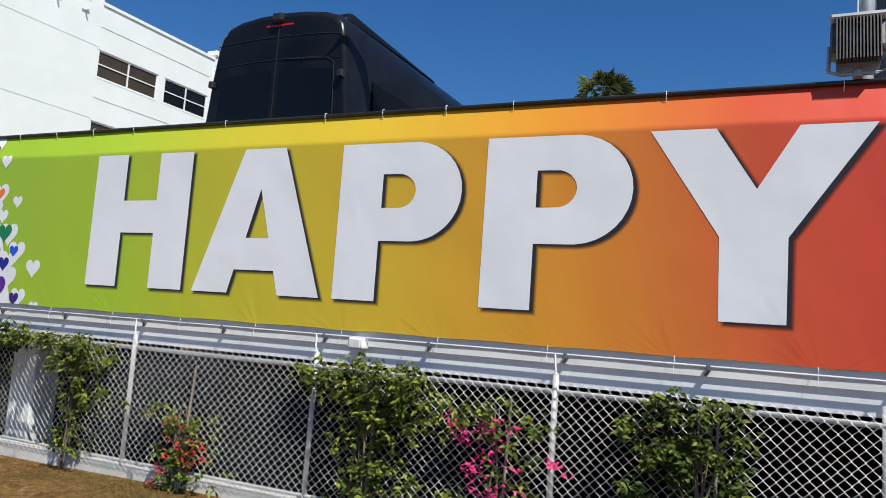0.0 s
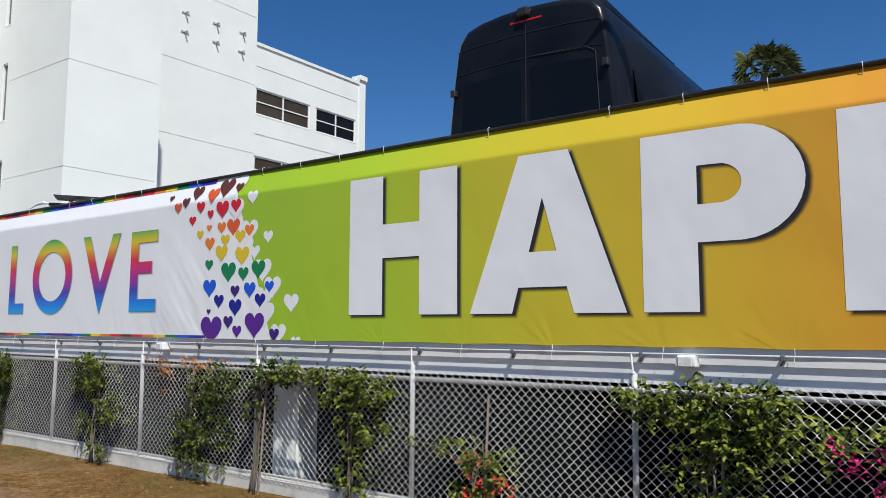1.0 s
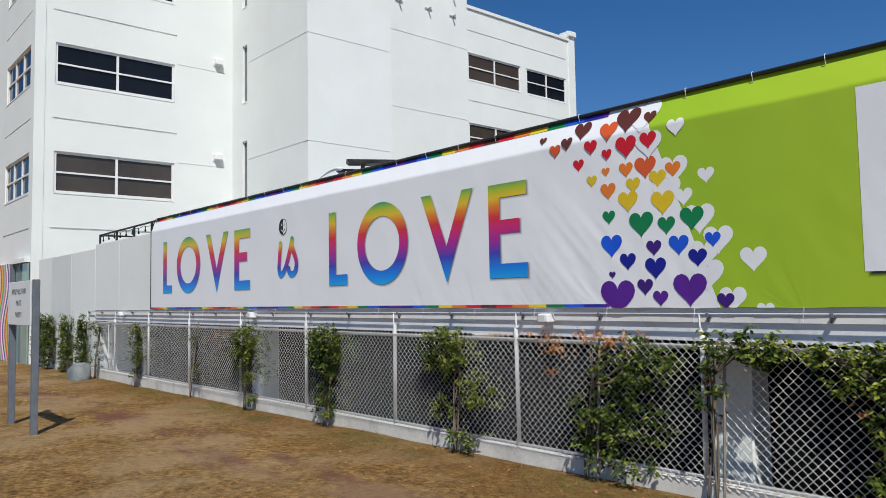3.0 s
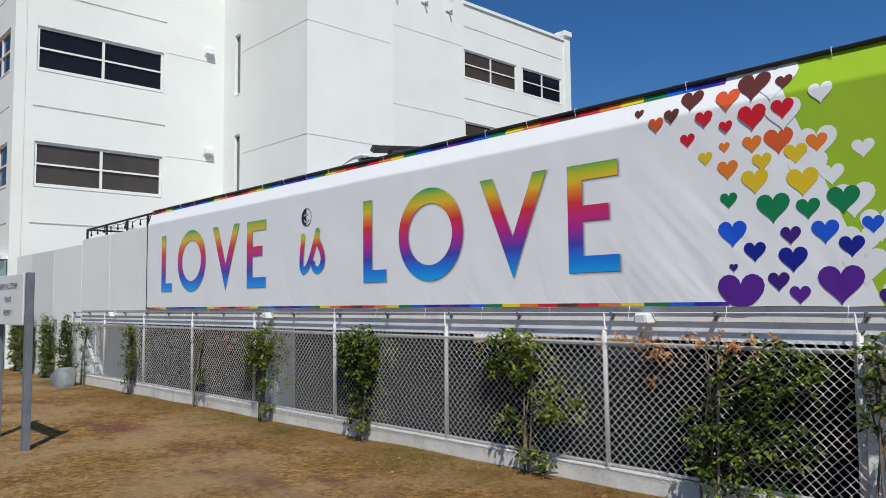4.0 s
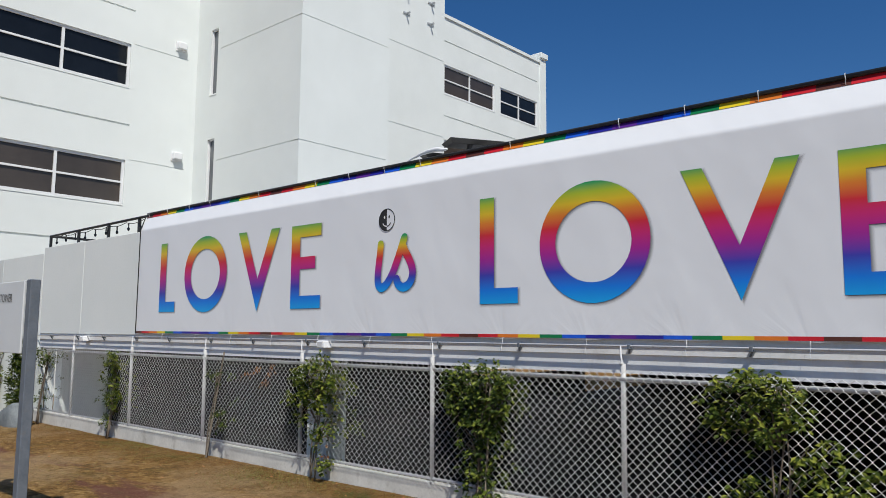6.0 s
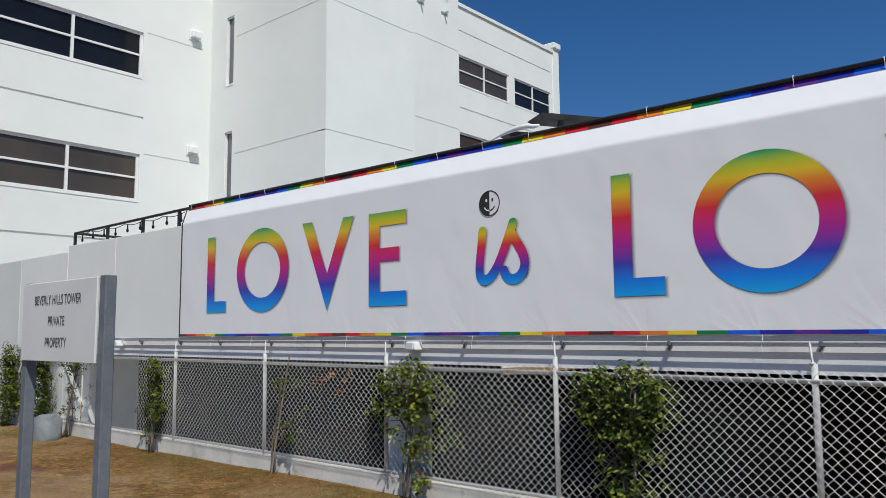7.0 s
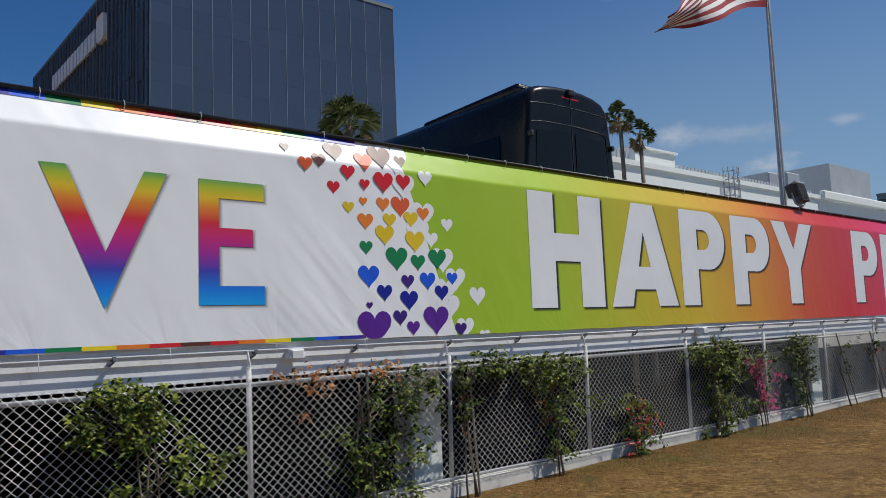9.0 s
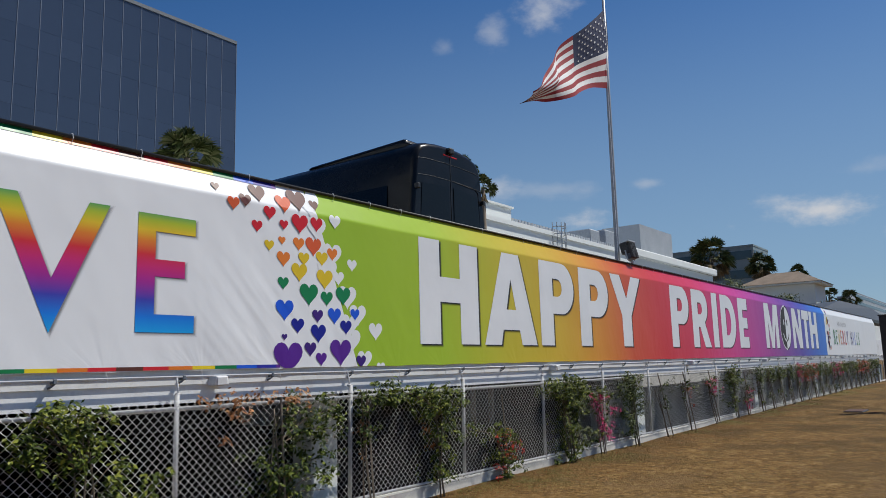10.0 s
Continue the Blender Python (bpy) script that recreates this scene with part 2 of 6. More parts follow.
def wrinkled(n):
    """The sheet's slack: soft drapes, pulled creases by the ties, one fan of creases."""
    p = n.pos()
    sep = n.add("SeparateXYZ", p)
    x, z = sep.outputs[0], sep.outputs[2]
    def stretched(angle, sx, sz):
        turned = n.add("Mapping", p, None, (0, radians(angle), 0)).outputs[0]
        return n.add("Mapping", turned, None, None, (sx, 1, sz)).outputs[0]

    soft = n.noise(stretched(20, 0.8, 0.5), 1.6, 3.0, 0.5)
    diag = n.noise(stretched(22, 3.6, 0.8), 1.1, 3.0, 0.5)
    low = n.math("SMOOTH_MAX", n.math("SUBTRACT", 1.95, z), 0.02)
    fan = n.noise(stretched(42, 3.4, 0.3), 1.5, 1.5, 0.4)
    near = n.math("MULTIPLY", n.math("ADD", x, 8.95), 1.7)
    up = n.math("MULTIPLY", n.math("SUBTRACT", z, 1.85), 2.0)
    spot = n.math("POWER", 2.718, n.math("MULTIPLY", n.math("ADD", n.math("MULTIPLY", near, near), n.math("MULTIPLY", up, up)), -1.0))
    h = n.math("ADD", n.math("MULTIPLY", soft, 0.8), n.math("MULTIPLY", n.math("MULTIPLY", diag, low), 0.55))
    h = n.math("ADD", h, n.math("MULTIPLY", n.math("MULTIPLY", fan, spot), 1.0))
    # short creases that spread up from each tie
    foot = n.math("MAXIMUM", n.math("SUBTRACT", z, 1.44), 0.02)
    u = n.math("SUBTRACT", n.math("FRACT", n.math("ADD", n.math("DIVIDE", n.math("ADD", x, 19.08), 0.8727), 0.5)), 0.5)
    ray = n.math("DIVIDE", n.math("ADD", u, n.math("MULTIPLY", foot, 0.5)), n.math("ADD", foot, 0.05))
    cell = n.math("FLOOR", n.math("ADD", n.math("DIVIDE", n.math("ADD", x, 19.08), 0.8727), 0.5))
    spread = n.noise(n.add("CombineXYZ", ray, cell, 0.0).outputs[0], 1.6, 2.0, 0.5)
    fade = n.math("MULTIPLY", n.math("POWER", 2.718, n.math("MULTIPLY", foot, -4.5)), n.math("SUBTRACT", 1.0, n.math("MULTIPLY", n.math("ABSOLUTE", u), 2.0)))
    h = n.math("ADD", h, n.math("MULTIPLY", n.math("MULTIPLY", n.math("SUBTRACT", spread, 0.5), fade), n.math("MULTIPLY", foot, 3.2)))
    weave = n.noise(p, 300.0, 2.0)
    h = n.math("ADD", h, n.math("MULTIPLY", weave, 0.004))
    n.bump(h, 0.55, 0.05)
    return x, z


def vinyl(name, colour):
    """A plain printed colour on the vinyl sheet."""
    n = Nodes(name)
    wrinkled(n)
    p = n.pos()
    v = n.noise(p, 2.5)
    n.put(n.ramp(v, [(0.3, tuple(c * 0.95 for c in colour)), (0.7, colour)]), "Base Color")
    return n.set(0.38, 0.0, 0.4)


def sheet_print():
    """White, then the wide rainbow blend, then white again along the sheet."""
    n = Nodes("printed_vinyl_sheet")
    x, z = wrinkled(n)
    f = n.math("DIVIDE", n.math("ADD", x, 9.0), 28.0)
    f = n.math("ADD", f, n.math("MULTIPLY", n.math("SUBTRACT", z, 2.4), 0.006))
    stops = [(0.04, srgb(148, 184, 40)), (0.105, srgb(160, 188, 44)), (0.16, srgb(192, 180, 46)), (0.215, srgb(206, 170, 46)), (0.265, srgb(212, 140, 42)),
             (0.315, srgb(206, 84, 50)), (0.37, srgb(205, 48, 52)), (0.45, srgb(208, 44, 84)), (0.54, srgb(205, 45, 130)), (0.63, srgb(178, 48, 146)),
             (0.74, srgb(124, 50, 150)), (0.83, srgb(76, 62, 164)), (0.92, srgb(38, 100, 196)), (1.0, srgb(34, 116, 210))]
    col = n.ramp(f, stops)
    edge = n.math("ADD", x, n.math("MULTIPLY", z, 0.38))
    white = n.math("MAXIMUM", n.math("LESS_THAN", edge, -6.95), n.math("GREATER_THAN", x, 18.4))
    n.put(n.mix(white, col, (0.772, 0.792, 0.820)), "Base Color")
    return n.set(0.38, 0.0, 0.4)


def letter_rainbow(name, z0, z1):
    n = Nodes(name)
    x, z = wrinkled(n)
    f = n.math("DIVIDE", n.math("SUBTRACT", z, z0), z1 - z0)
    n.put(n.ramp(f, [(0.0, srgb(20, 160, 230)), (0.13, srgb(18, 120, 220)), (0.27, srgb(60, 60, 170)), (0.42, srgb(160, 35, 140)), (0.54, srgb(196, 38, 110)),
                     (0.64, srgb(204, 42, 52)), (0.75, srgb(216, 124, 40)), (0.84, srgb(216, 184, 38)), (0.92, srgb(168, 184, 44)), (1.0, srgb(45, 150, 90))]), "Base Color")
    return n.set(0.38, 0.0, 0.4)


def border_print():
    """The narrow many-coloured edge band: eight plain colours there and back."""
    n = Nodes("rainbow_edge_band")
    x, z = wrinkled(n)
    f = n.math("PINGPONG", n.math("DIVIDE", n.math("ADD", x, 10.143), 0.2307), 7.0)
    f = n.math("DIVIDE", n.math("ADD", f, 0.5), 8.0)
    cols = [srgb(90, 50, 40), srgb(200, 35, 45), srgb(220, 120, 40), srgb(225, 200, 40), srgb(15, 120, 70), srgb(30, 90, 210), srgb(40, 40, 150), srgb(90, 40, 140)]
    n.put(n.ramp(f, [(i / 8, c) for i, c in enumerate(cols)], "CONSTANT"), "Base Color")
    return n.set(0.38, 0.0, 0.4)


def soft_print(name, colour, strength):
    """Ink that thins out towards the edge of its shape, by the mesh's ink attribute."""
    n = Nodes(name)
    wrinkled(n)
    n.b.inputs["Base Color"].default_value = (*colour, 1.0)
    ink = n.add("Attribute", attribute_name="ink").outputs["Fac"]
    n.put(n.math("MULTIPLY", n.math("POWER", ink, 1.4), strength), "Alpha")
    return n.set(0.38, 0.0, 0.4)


sheet_mat = sheet_print()
white_print = vinyl("white_print", (0.772, 0.792, 0.820))
grey_print = vinyl("grey_print", (0.45, 0.45, 0.47))
soft_dark_print = soft_print("soft_dark_letter_edge_print", (0.022, 0.020, 0.024), 0.93)
soft_grey_print = soft_print("soft_grey_letter_edge_print", (0.10, 0.10, 0.12), 0.55)
love_print = letter_rainbow("rainbow_letter_print", 1.775, 2.80)
is_print = letter_rainbow("rainbow_script_print", 1.93, 2.52)
band_print = border_print()
HEART_COLOURS = {"brown": srgb(92, 48, 40), "rust": srgb(208, 88, 42), "red": srgb(200, 26, 40), "orange": srgb(222, 122, 40), "yellow": srgb(216, 186, 30), "green": srgb(12, 122, 72),
                 "blue": srgb(24, 84, 208), "navy": srgb(18, 26, 140), "violet": srgb(58, 24, 116), "purple": srgb(84, 30, 140)}
heart_prints = {k: vinyl(k + "_print", c) for k, c in HEART_COLOURS.items()}
heart_prints["white"] = white_print


def leaf_mat(name, c0, c1, c2):
    n = Nodes(name)
    r = n.add("NewGeometry").outputs["Random Per Island"]
    col = n.ramp(r, [(0.0, c0), (0.55, c1), (1.0, c2)])
    col = n.mix(n.math("MULTIPLY", n.noise(n.pos(), 25.0), 0.3), col, c0)
    n.put(col, "Base Color")
    n.b.inputs["Subsurface Weight"].default_value = 0.0
    n.b.inputs["Transmission Weight"].default_value = 0.0
    return n.set(0.5, 0.0, 0.13)


green_leaf = leaf_mat("vine_leaf", (0.015, 0.028, 0.005), (0.078, 0.108, 0.012), (0.25, 0.27, 0.04))
dark_leaf = leaf_mat("dark_vine_leaf", (0.012, 0.024, 0.005), (0.050, 0.076, 0.010), (0.17, 0.20, 0.03))
dead_leaf = leaf_mat("dead_vine_leaf", (0.20, 0.08, 0.03), (0.34, 0.15, 0.06), (0.45, 0.25, 0.11))
pink_flower = leaf_mat("magenta_bract", (0.42, 0.015, 0.10), (0.62, 0.03, 0.17), (0.75, 0.10, 0.28))
red_flower = leaf_mat("red_bract", (0.40, 0.02, 0.02), (0.60, 0.05, 0.04), (0.50, 0.14, 0.05))
palm_leaf = leaf_mat("palm_frond", (0.03, 0.045, 0.012), (0.08, 0.10, 0.03), (0.24, 0.24, 0.11))
palm_dry = leaf_mat("dry_palm_frond", (0.14, 0.10, 0.05), (0.22, 0.17, 0.09), (0.30, 0.24, 0.14))
dry_blade = leaf_mat("dry_grass_blade", (0.08, 0.041, 0.010), (0.20, 0.112, 0.033), (0.38, 0.25, 0.098))
brown_blade = leaf_mat("brown_grass_blade", (0.07, 0.032, 0.008), (0.17, 0.085, 0.024), (0.28, 0.17, 0.055))
green_blade = leaf_mat("green_grass_blade", (0.10, 0.11, 0.025), (0.16, 0.17, 0.045), (0.26, 0.24, 0.08))


def ground_mat():
    """Straw, bare dirt, a brown strip along the fence with dark red streaks, and green tufts."""
    n = Nodes("dry_lawn")
    p = n.pos()
    sep = n.add("SeparateXYZ", p)
    x, y = sep.outputs[0], sep.outputs[1]
    big = n.noise(p, 0.55, 6.0, 0.65)
    mid = n.noise(p, 3.5, 6.0, 0.7)
    fine = n.noise(p, 55.0, 5.0, 0.8)
    streak = n.noise(n.add("Mapping", p, None, None, (0.5, 1.6, 1)).outputs[0], 1.4, 6.0, 0.65)

    def step(v, lo, hi):
        m = n.add("MapRange", v, lo, hi)
        m.interpolation_type = "SMOOTHSTEP"
        return m.outputs[0]

    speck = n.noise(p, 14.0, 5.0, 0.75)
    f = n.math("ADD", n.math("MULTIPLY", mid, 0.3), n.math("ADD", n.math("MULTIPLY", fine, 0.3), n.math("MULTIPLY", speck, 0.4)))
    col = n.ramp(f, [(0.38, (0.040, 0.019, 0.005)), (0.45, (0.118, 0.062, 0.017)), (0.53, (0.24, 0.137, 0.043)), (0.62, (0.43, 0.29, 0.127))])
    bare = n.math("MULTIPLY", step(big, 0.52, 0.64), step(fine, 0.3, 0.6))
    col = n.mix(n.math("MULTIPLY", bare, 0.8), col, (0.25, 0.152, 0.068))
    wavy = n.math("ADD", y, n.math("MULTIPLY", n.math("SUBTRACT", streak, 0.5), 2.4))
    strip = n.math("MULTIPLY", step(wavy, 3.7, 4.5), n.math("ADD", n.math("MULTIPLY", mid, 0.7), 0.3))
    col = n.mix(n.math("MULTIPLY", strip, 0.7), col, (0.155, 0.078, 0.024))
    line = n.math("MULTIPLY", step(wavy, 2.9, 3.25), n.math("SUBTRACT", 1.0, step(wavy, 3.6, 3.95)))
    line = n.math("MULTIPLY", line, n.math("MULTIPLY", step(streak, 0.46, 0.58), n.math("SUBTRACT", 1.0, step(x, -11.0, -7.0))))
    col = n.mix(n.math("MULTIPLY", line, 0.95), col, (0.125, 0.050, 0.036))
    green = n.math("MULTIPLY", step(n.noise(n.add("Mapping", p, (1, 9, 0)).outputs[0], 1.0, 6.0, 0.7), 0.52, 0.68), n.math("ADD", n.math("MULTIPLY", step(y, 3.9, 4.7), 0.75), 0.25))
    col = n.mix(green, col, (0.085, 0.080, 0.020))
    # browner lawn towards +x; its darkening also stands in for the grass's shaded sides
    brown_and_shade = n.math("MULTIPLY", step(x, -8.0, 2.0), n.math("ADD", n.math("MULTIPLY", step(big, 0.44, 0.58), 0.7), 0.3))
    col = n.mix(brown_and_shade, col, (0.090, 0.054, 0.017))
    sandy = n.math("MULTIPLY", n.math("SUBTRACT", 1.0, step(x, -12.0, -6.0)), step(big, 0.44, 0.6))
    col = n.mix(n.math("MULTIPLY", sandy, n.math("MULTIPLY", speck, 1.1)), col, (0.32, 0.225, 0.125))
    mott = n.noise(n.add("Mapping", p, (4, 2, 0)).outputs[0], 5.5, 6.0, 0.72)
    grey = n.noise(n.add("Mapping", p, (-7, 5, 0)).outputs[0], 4.0, 6.0, 0.72)
    col = n.mix(n.math("MULTIPLY", step(mott, 0.54, 0.66), 0.4), col, (0.066, 0.053, 0.016))
    col = n.mix(n.math("MULTIPLY", step(grey, 0.54, 0.68), 0.35), col, (0.22, 0.145, 0.088))
    chips = n.noise(p, 120.0, 2.0, 0.5)
    col = n.mix(n.math("MULTIPLY", step(chips, 0.64, 0.72), 0.7), col, (0.46, 0.36, 0.22))
    col = n.mix(n.math("MULTIPLY", step(chips, 0.40, 0.32), 0.7), col, (0.030, 0.019, 0.009))
    n.put(col, "Base Color")
    n.bump(n.math("ADD", fine, n.math("ADD", mid, n.math("MULTIPLY", speck, 0.9))), 0.7, 0.032)
    return n.set(0.95, 0.0, 0.15)


lawn = ground_mat()


# ---- building helpers ----
def part(name, bm, material, parent=None, label="", smooth=False):
    """Links a bmesh as one mesh object, under a thing or a part."""
    me = bpy.data.meshes.new(name)
    bm.to_mesh(me)
    bm.free()
    return part_mesh(name, me, material, parent, label, smooth)


def part_mesh(name, me, material, parent=None, label="", smooth=False):
    if material and not me.materials:
        me.materials.append(material)
    if smooth:
        for f in me.polygons:
            f.use_smooth = True
    ob = new(name, me)
    if parent:
        ob.parent = parent
    if label:
        tagged(ob, label)
    return ob


def thing(name, label, category, group="", kind="", at=(0, 0, 0)):
    ob = new(name)
    ob.empty_display_size = 0.1
    ob.location = at
    return tagged(ob, label, category, group, kind)


def box(bm, x0, x1, y0, y1, z0, z1, bevel=0.0, segs=1):
    r = bmesh.ops.create_cube(bm, size=1.0, matrix=Matrix.Translation(((x0 + x1) / 2, (y0 + y1) / 2, (z0 + z1) / 2)) @ Matrix.Diagonal((x1 - x0, y1 - y0, z1 - z0, 1)))
    if bevel:
        es = list({e for v in r["verts"] for e in v.link_edges})
        bmesh.ops.bevel(bm, geom=es, offset=bevel, segments=segs, affect="EDGES", profile=0.5)
    return bm


def box_bm(*a, **k):
    return box(bmesh.new(), *a, **k)


def tube(bm, pts, radii, sides=8, cap=True):
    """A round tube through pts."""
    pts = [Vector(p) for p in pts]
    if not hasattr(radii, "__len__"):
        radii = [radii] * len(pts)
    rings = []
    for i, p in enumerate(pts):
        d = (pts[min(i + 1, len(pts) - 1)] - pts[max(i - 1, 0)]).normalized()
        a = d.cross(Vector((0, 0, 1)) if abs(d.z) < 0.9 else Vector((1, 0, 0))).normalized()
        b = d.cross(a)
        rings.append([bm.verts.new(p + (a * math.cos(2 * math.pi * k / sides) + b * math.sin(2 * math.pi * k / sides)) * radii[i]) for k in range(sides)])
    for r0, r1 in zip(rings, rings[1:]):
        for k in range(sides):
            bm.faces.new((r0[k], r0[(k + 1) % sides], r1[(k + 1) % sides], r1[k]))
    if cap:
        bm.faces.new(rings[0][::-1])
        bm.faces.new(rings[-1])
    return bm


def tube_bm(*a, **k):
    return tube(bmesh.new(), *a, **k)


def extrude_profile(pts, x0, x1, axis="x"):
    """A closed outline in (y, z), run along x."""
    bm = bmesh.new()
    a = [bm.verts.new((x0, y, z)) for y, z in pts]
    b = [bm.verts.new((x1, y, z)) for y, z in pts]
    for i in range(len(pts)):
        j = (i + 1) % len(pts)
        bm.faces.new((a[i], a[j], b[j], b[i]))
    bm.faces.new(a[::-1])
    bm.faces.new(b)
    bmesh.ops.recalc_face_normals(bm, faces=bm.faces)
    return bm


def flat_shape(loops, to3d):
    """A flat filled shape from closed loops of (u, v); inner loops are holes."""
    bm = bmesh.new()
    es = []
    for lp in loops:
        vs = [bm.verts.new(to3d(u, v)) for u, v in lp]
        es += [bm.edges.new((vs[i], vs[(i + 1) % len(vs)])) for i in range(len(vs))]
    bmesh.ops.triangle_fill(bm, use_beauty=True, use_dissolve=False, edges=es)
    for f in bm.faces:
        f.normal_update()
        if f.normal.y > 0:
            f.normal_flip()
    return bm


def arc(cx, cy, rx, ry, a0, a1, n=16):
    return [(cx + rx * math.cos(radians(a0 + (a1 - a0) * i / n)), cy + ry * math.sin(radians(a0 + (a1 - a0) * i / n))) for i in range(n + 1)]


def wall_bm(u0, u1, z0, z1, thick, holes, place):
    """A thick wall in (u, depth, z) with rectangular holes (u0, u1, z0, z1); place maps to the world."""
    us = sorted({u0, u1, *[h[0] for h in holes], *[h[1] for h in holes]})
    zs = sorted({z0, z1, *[h[2] for h in holes], *[h[3] for h in holes]})
    bm = bmesh.new()
    V = {}

    def vert(u, d, z):
        k = (round(u, 4), d, round(z, 4))
        if k not in V:
            V[k] = bm.verts.new(place(u, d, z))
        return V[k]

    solid = {}
    for i in range(len(us) - 1):
        for j in range(len(zs) - 1):
            cu, cz = (us[i] + us[i + 1]) / 2, (zs[j] + zs[j + 1]) / 2
            solid[i, j] = not any(h[0] < cu < h[1] and h[2] < cz < h[3] for h in holes)
    for (i, j), s in solid.items():
        if not s:
            continue
        a, b, c, d = us[i], us[i + 1], zs[j], zs[j + 1]
        bm.faces.new((vert(a, 0, c), vert(b, 0, c), vert(b, 0, d), vert(a, 0, d)))
        bm.faces.new((vert(a, thick, c), vert(a, thick, d), vert(b, thick, d), vert(b, thick, c)))
        for di, dj, q in ((-1, 0, (a, c, a, d)), (1, 0, (b, c, b, d)), (0, -1, (a, c, b, c)), (0, 1, (a, d, b, d))):
            if not solid.get((i + di, j + dj), False):
                bm.faces.new((vert(q[0], 0, q[1]), vert(q[2], 0, q[3]), vert(q[2], thick, q[3]), vert(q[0], thick, q[1])))
    bmesh.ops.recalc_face_normals(bm, faces=bm.faces)
    return bm


# ---- ground ----
def ground_z(x, y=0.0):
    """The lawn falls gently along x and banks up a little against the kerb."""
    return -0.055 + 0.0045 * (max(-30.0, min(x, 20.0)) + 7.0) + 0.010 * max(0.0, min((y - 4.2) / 0.7, 1.0))


def ground_mesh():
    xs = [-900, -300, -120, -60] + [-45 + 0.5 * i for i in range(181)] + [60, 120, 300, 900]
    ys = [-900, -300, -100, -40, -15, -6] + [-3 + 0.25 * i for i in range(33)] + [5.045, 5.06, 20, 60, 150, 400, 900]
    vs, fs = [], []
    for y in ys:
        for x in xs:
            z = ground_z(x, y) if y < 5.05 or x < -24.5 else -0.7
            if -6 < y < 5.1 and -45 < x < 45:
                z += 0.02 * noise.noise((x * 0.9, y * 0.9, 0)) - 0.005
            vs.append((x, y, z))
    w = len(xs)
    for j in range(len(ys) - 1):
        for i in range(w - 1):
            fs.append((j * w + i, j * w + i + 1, (j + 1) * w + i + 1, (j + 1) * w + i))
    me = bpy.data.meshes.new("ground")
    me.from_pydata(vs, [], fs)
    return me


tagged(part_mesh("ground", ground_mesh(), lawn, smooth=True), "dry brown lawn with bare and reddish patches", "ground", kind="structure")

# ---- parking structure ----
X0, X1 = -23.6, 46.0
POST0, STEP = -5.633, 2.0427
tagged(part("kerb", box_bm(X0, X1, 5.034, 5.13, -0.75, 0.083, 0.012), kerb_conc), "low white-painted concrete kerb under the fence", "kerb", kind="structure")
beam_profile = [(5.11, 2.2), (5.11, 1.352), (5.129, 1.348), (5.129, 1.197), (5.42, 1.197), (5.42, 2.2)]
tagged(part("wall_beam", extrude_profile(beam_profile, X0 - 0.0, X1), beam_paint), "white-painted stepped edge beam of the parking deck", "beam", kind="structure")
tagged(part("wall_parapet", box_bm(X0, X1, 5.2, 5.42, 2.2, 2.98), panel_paint), "white parapet wall of the parking deck", "wall", kind="structure")
deck_bm = box_bm(X0, X1, 5.425, 7.2, 1.62, 1.95)
box(deck_bm, X0, 9.0, 7.2, 34, 1.62, 1.95)
box(deck_bm, 18.5, X1, 7.2, 34, 1.62, 1.95)
box(deck_bm, 9.0, 18.5, 9.0, 34, 1.62, 1.95)
tagged(part("wall_ramp_well", box_bm(9.0, 18.5, 9.01, 9.2, -0.62, 1.60), kerb_conc), "pale wall of the sunlit ramp well in the garage", "wall", kind="structure")
tagged(part("floor_deck", deck_bm, deck_conc), "concrete upper parking deck", "floor", kind="structure")
# floor and inner walls: the garage's shade is put into their concrete colour
tagged(part("floor_garage", box_bm(X0, X1, 5.135, 34, -0.69, -0.62), shade_dark_conc), "concrete garage floor, coloured near black for its shade", "floor", kind="structure")
tagged(part("wall_garage_back", box_bm(-21.0, X1, 24.0, 24.3, -0.62, 1.62), shade_dark_conc), "concrete back wall of the garage, coloured near black for its shade", "wall", kind="structure")
# added wall: screens off the pale store wall to keep the garage dark
tagged(part("wall_dark_screen", box_bm(2.0, X1, 15.6, 15.85, -0.62, 1.60), shade_dark_conc), "added near-black screen wall that hides the pale store wall", "wall", kind="structure")
# one end wall: white where sun reaches, near black for shade beyond
tagged(part("wall_garage_west", box_bm(X0, X0 + 0.25, 6.3, 17.3, -0.62, 1.62), shade_dark_conc), "concrete end wall of the garage, coloured near black for its shade", "wall", kind="structure")
tagged(part("wall_garage_corner", box_bm(X0, X0 + 0.25, 5.43, 6.3, -0.62, 1.62), stucco), "white-painted end wall of the garage by the fence", "wall", kind="structure")
tagged(part("wall_garage_ramp", box_bm(1.3, X1, 6.7, 6.95, -0.62, 0.80), ramp_conc), "grey concrete ramp wall inside the garage", "wall", kind="structure")
tagged(part("wall_garage_low", box_bm(X0, X0 + 0.25, 17.3, 24.0, -0.62, 0.2), shade_dark_conc), "low wall at the open end of the garage, coloured near black for its shade", "wall", kind="structure")
COLUMNS = [-16.2, -7.84] + [0.74 + 8.4 * i for i in range(6)]
for cx in COLUMNS:
    tagged(part("column", box_bm(cx, cx + 0.38, 5.43, 5.74, -0.62, 1.62, 0.015), stucco), "white-painted concrete garage column", "column", "garage columns", "structure")

# ---- panel wall beyond the banner ----
for a, b in ((-23.6, -21.9), (-21.89, -19.7)):
    tagged(part("wall_panel", box_bm(a, b, 5.10, 5.19, 1.45, 3.03, 0.004), panel_paint), "smooth pale grey-white parapet panel", "wall", kind="structure")
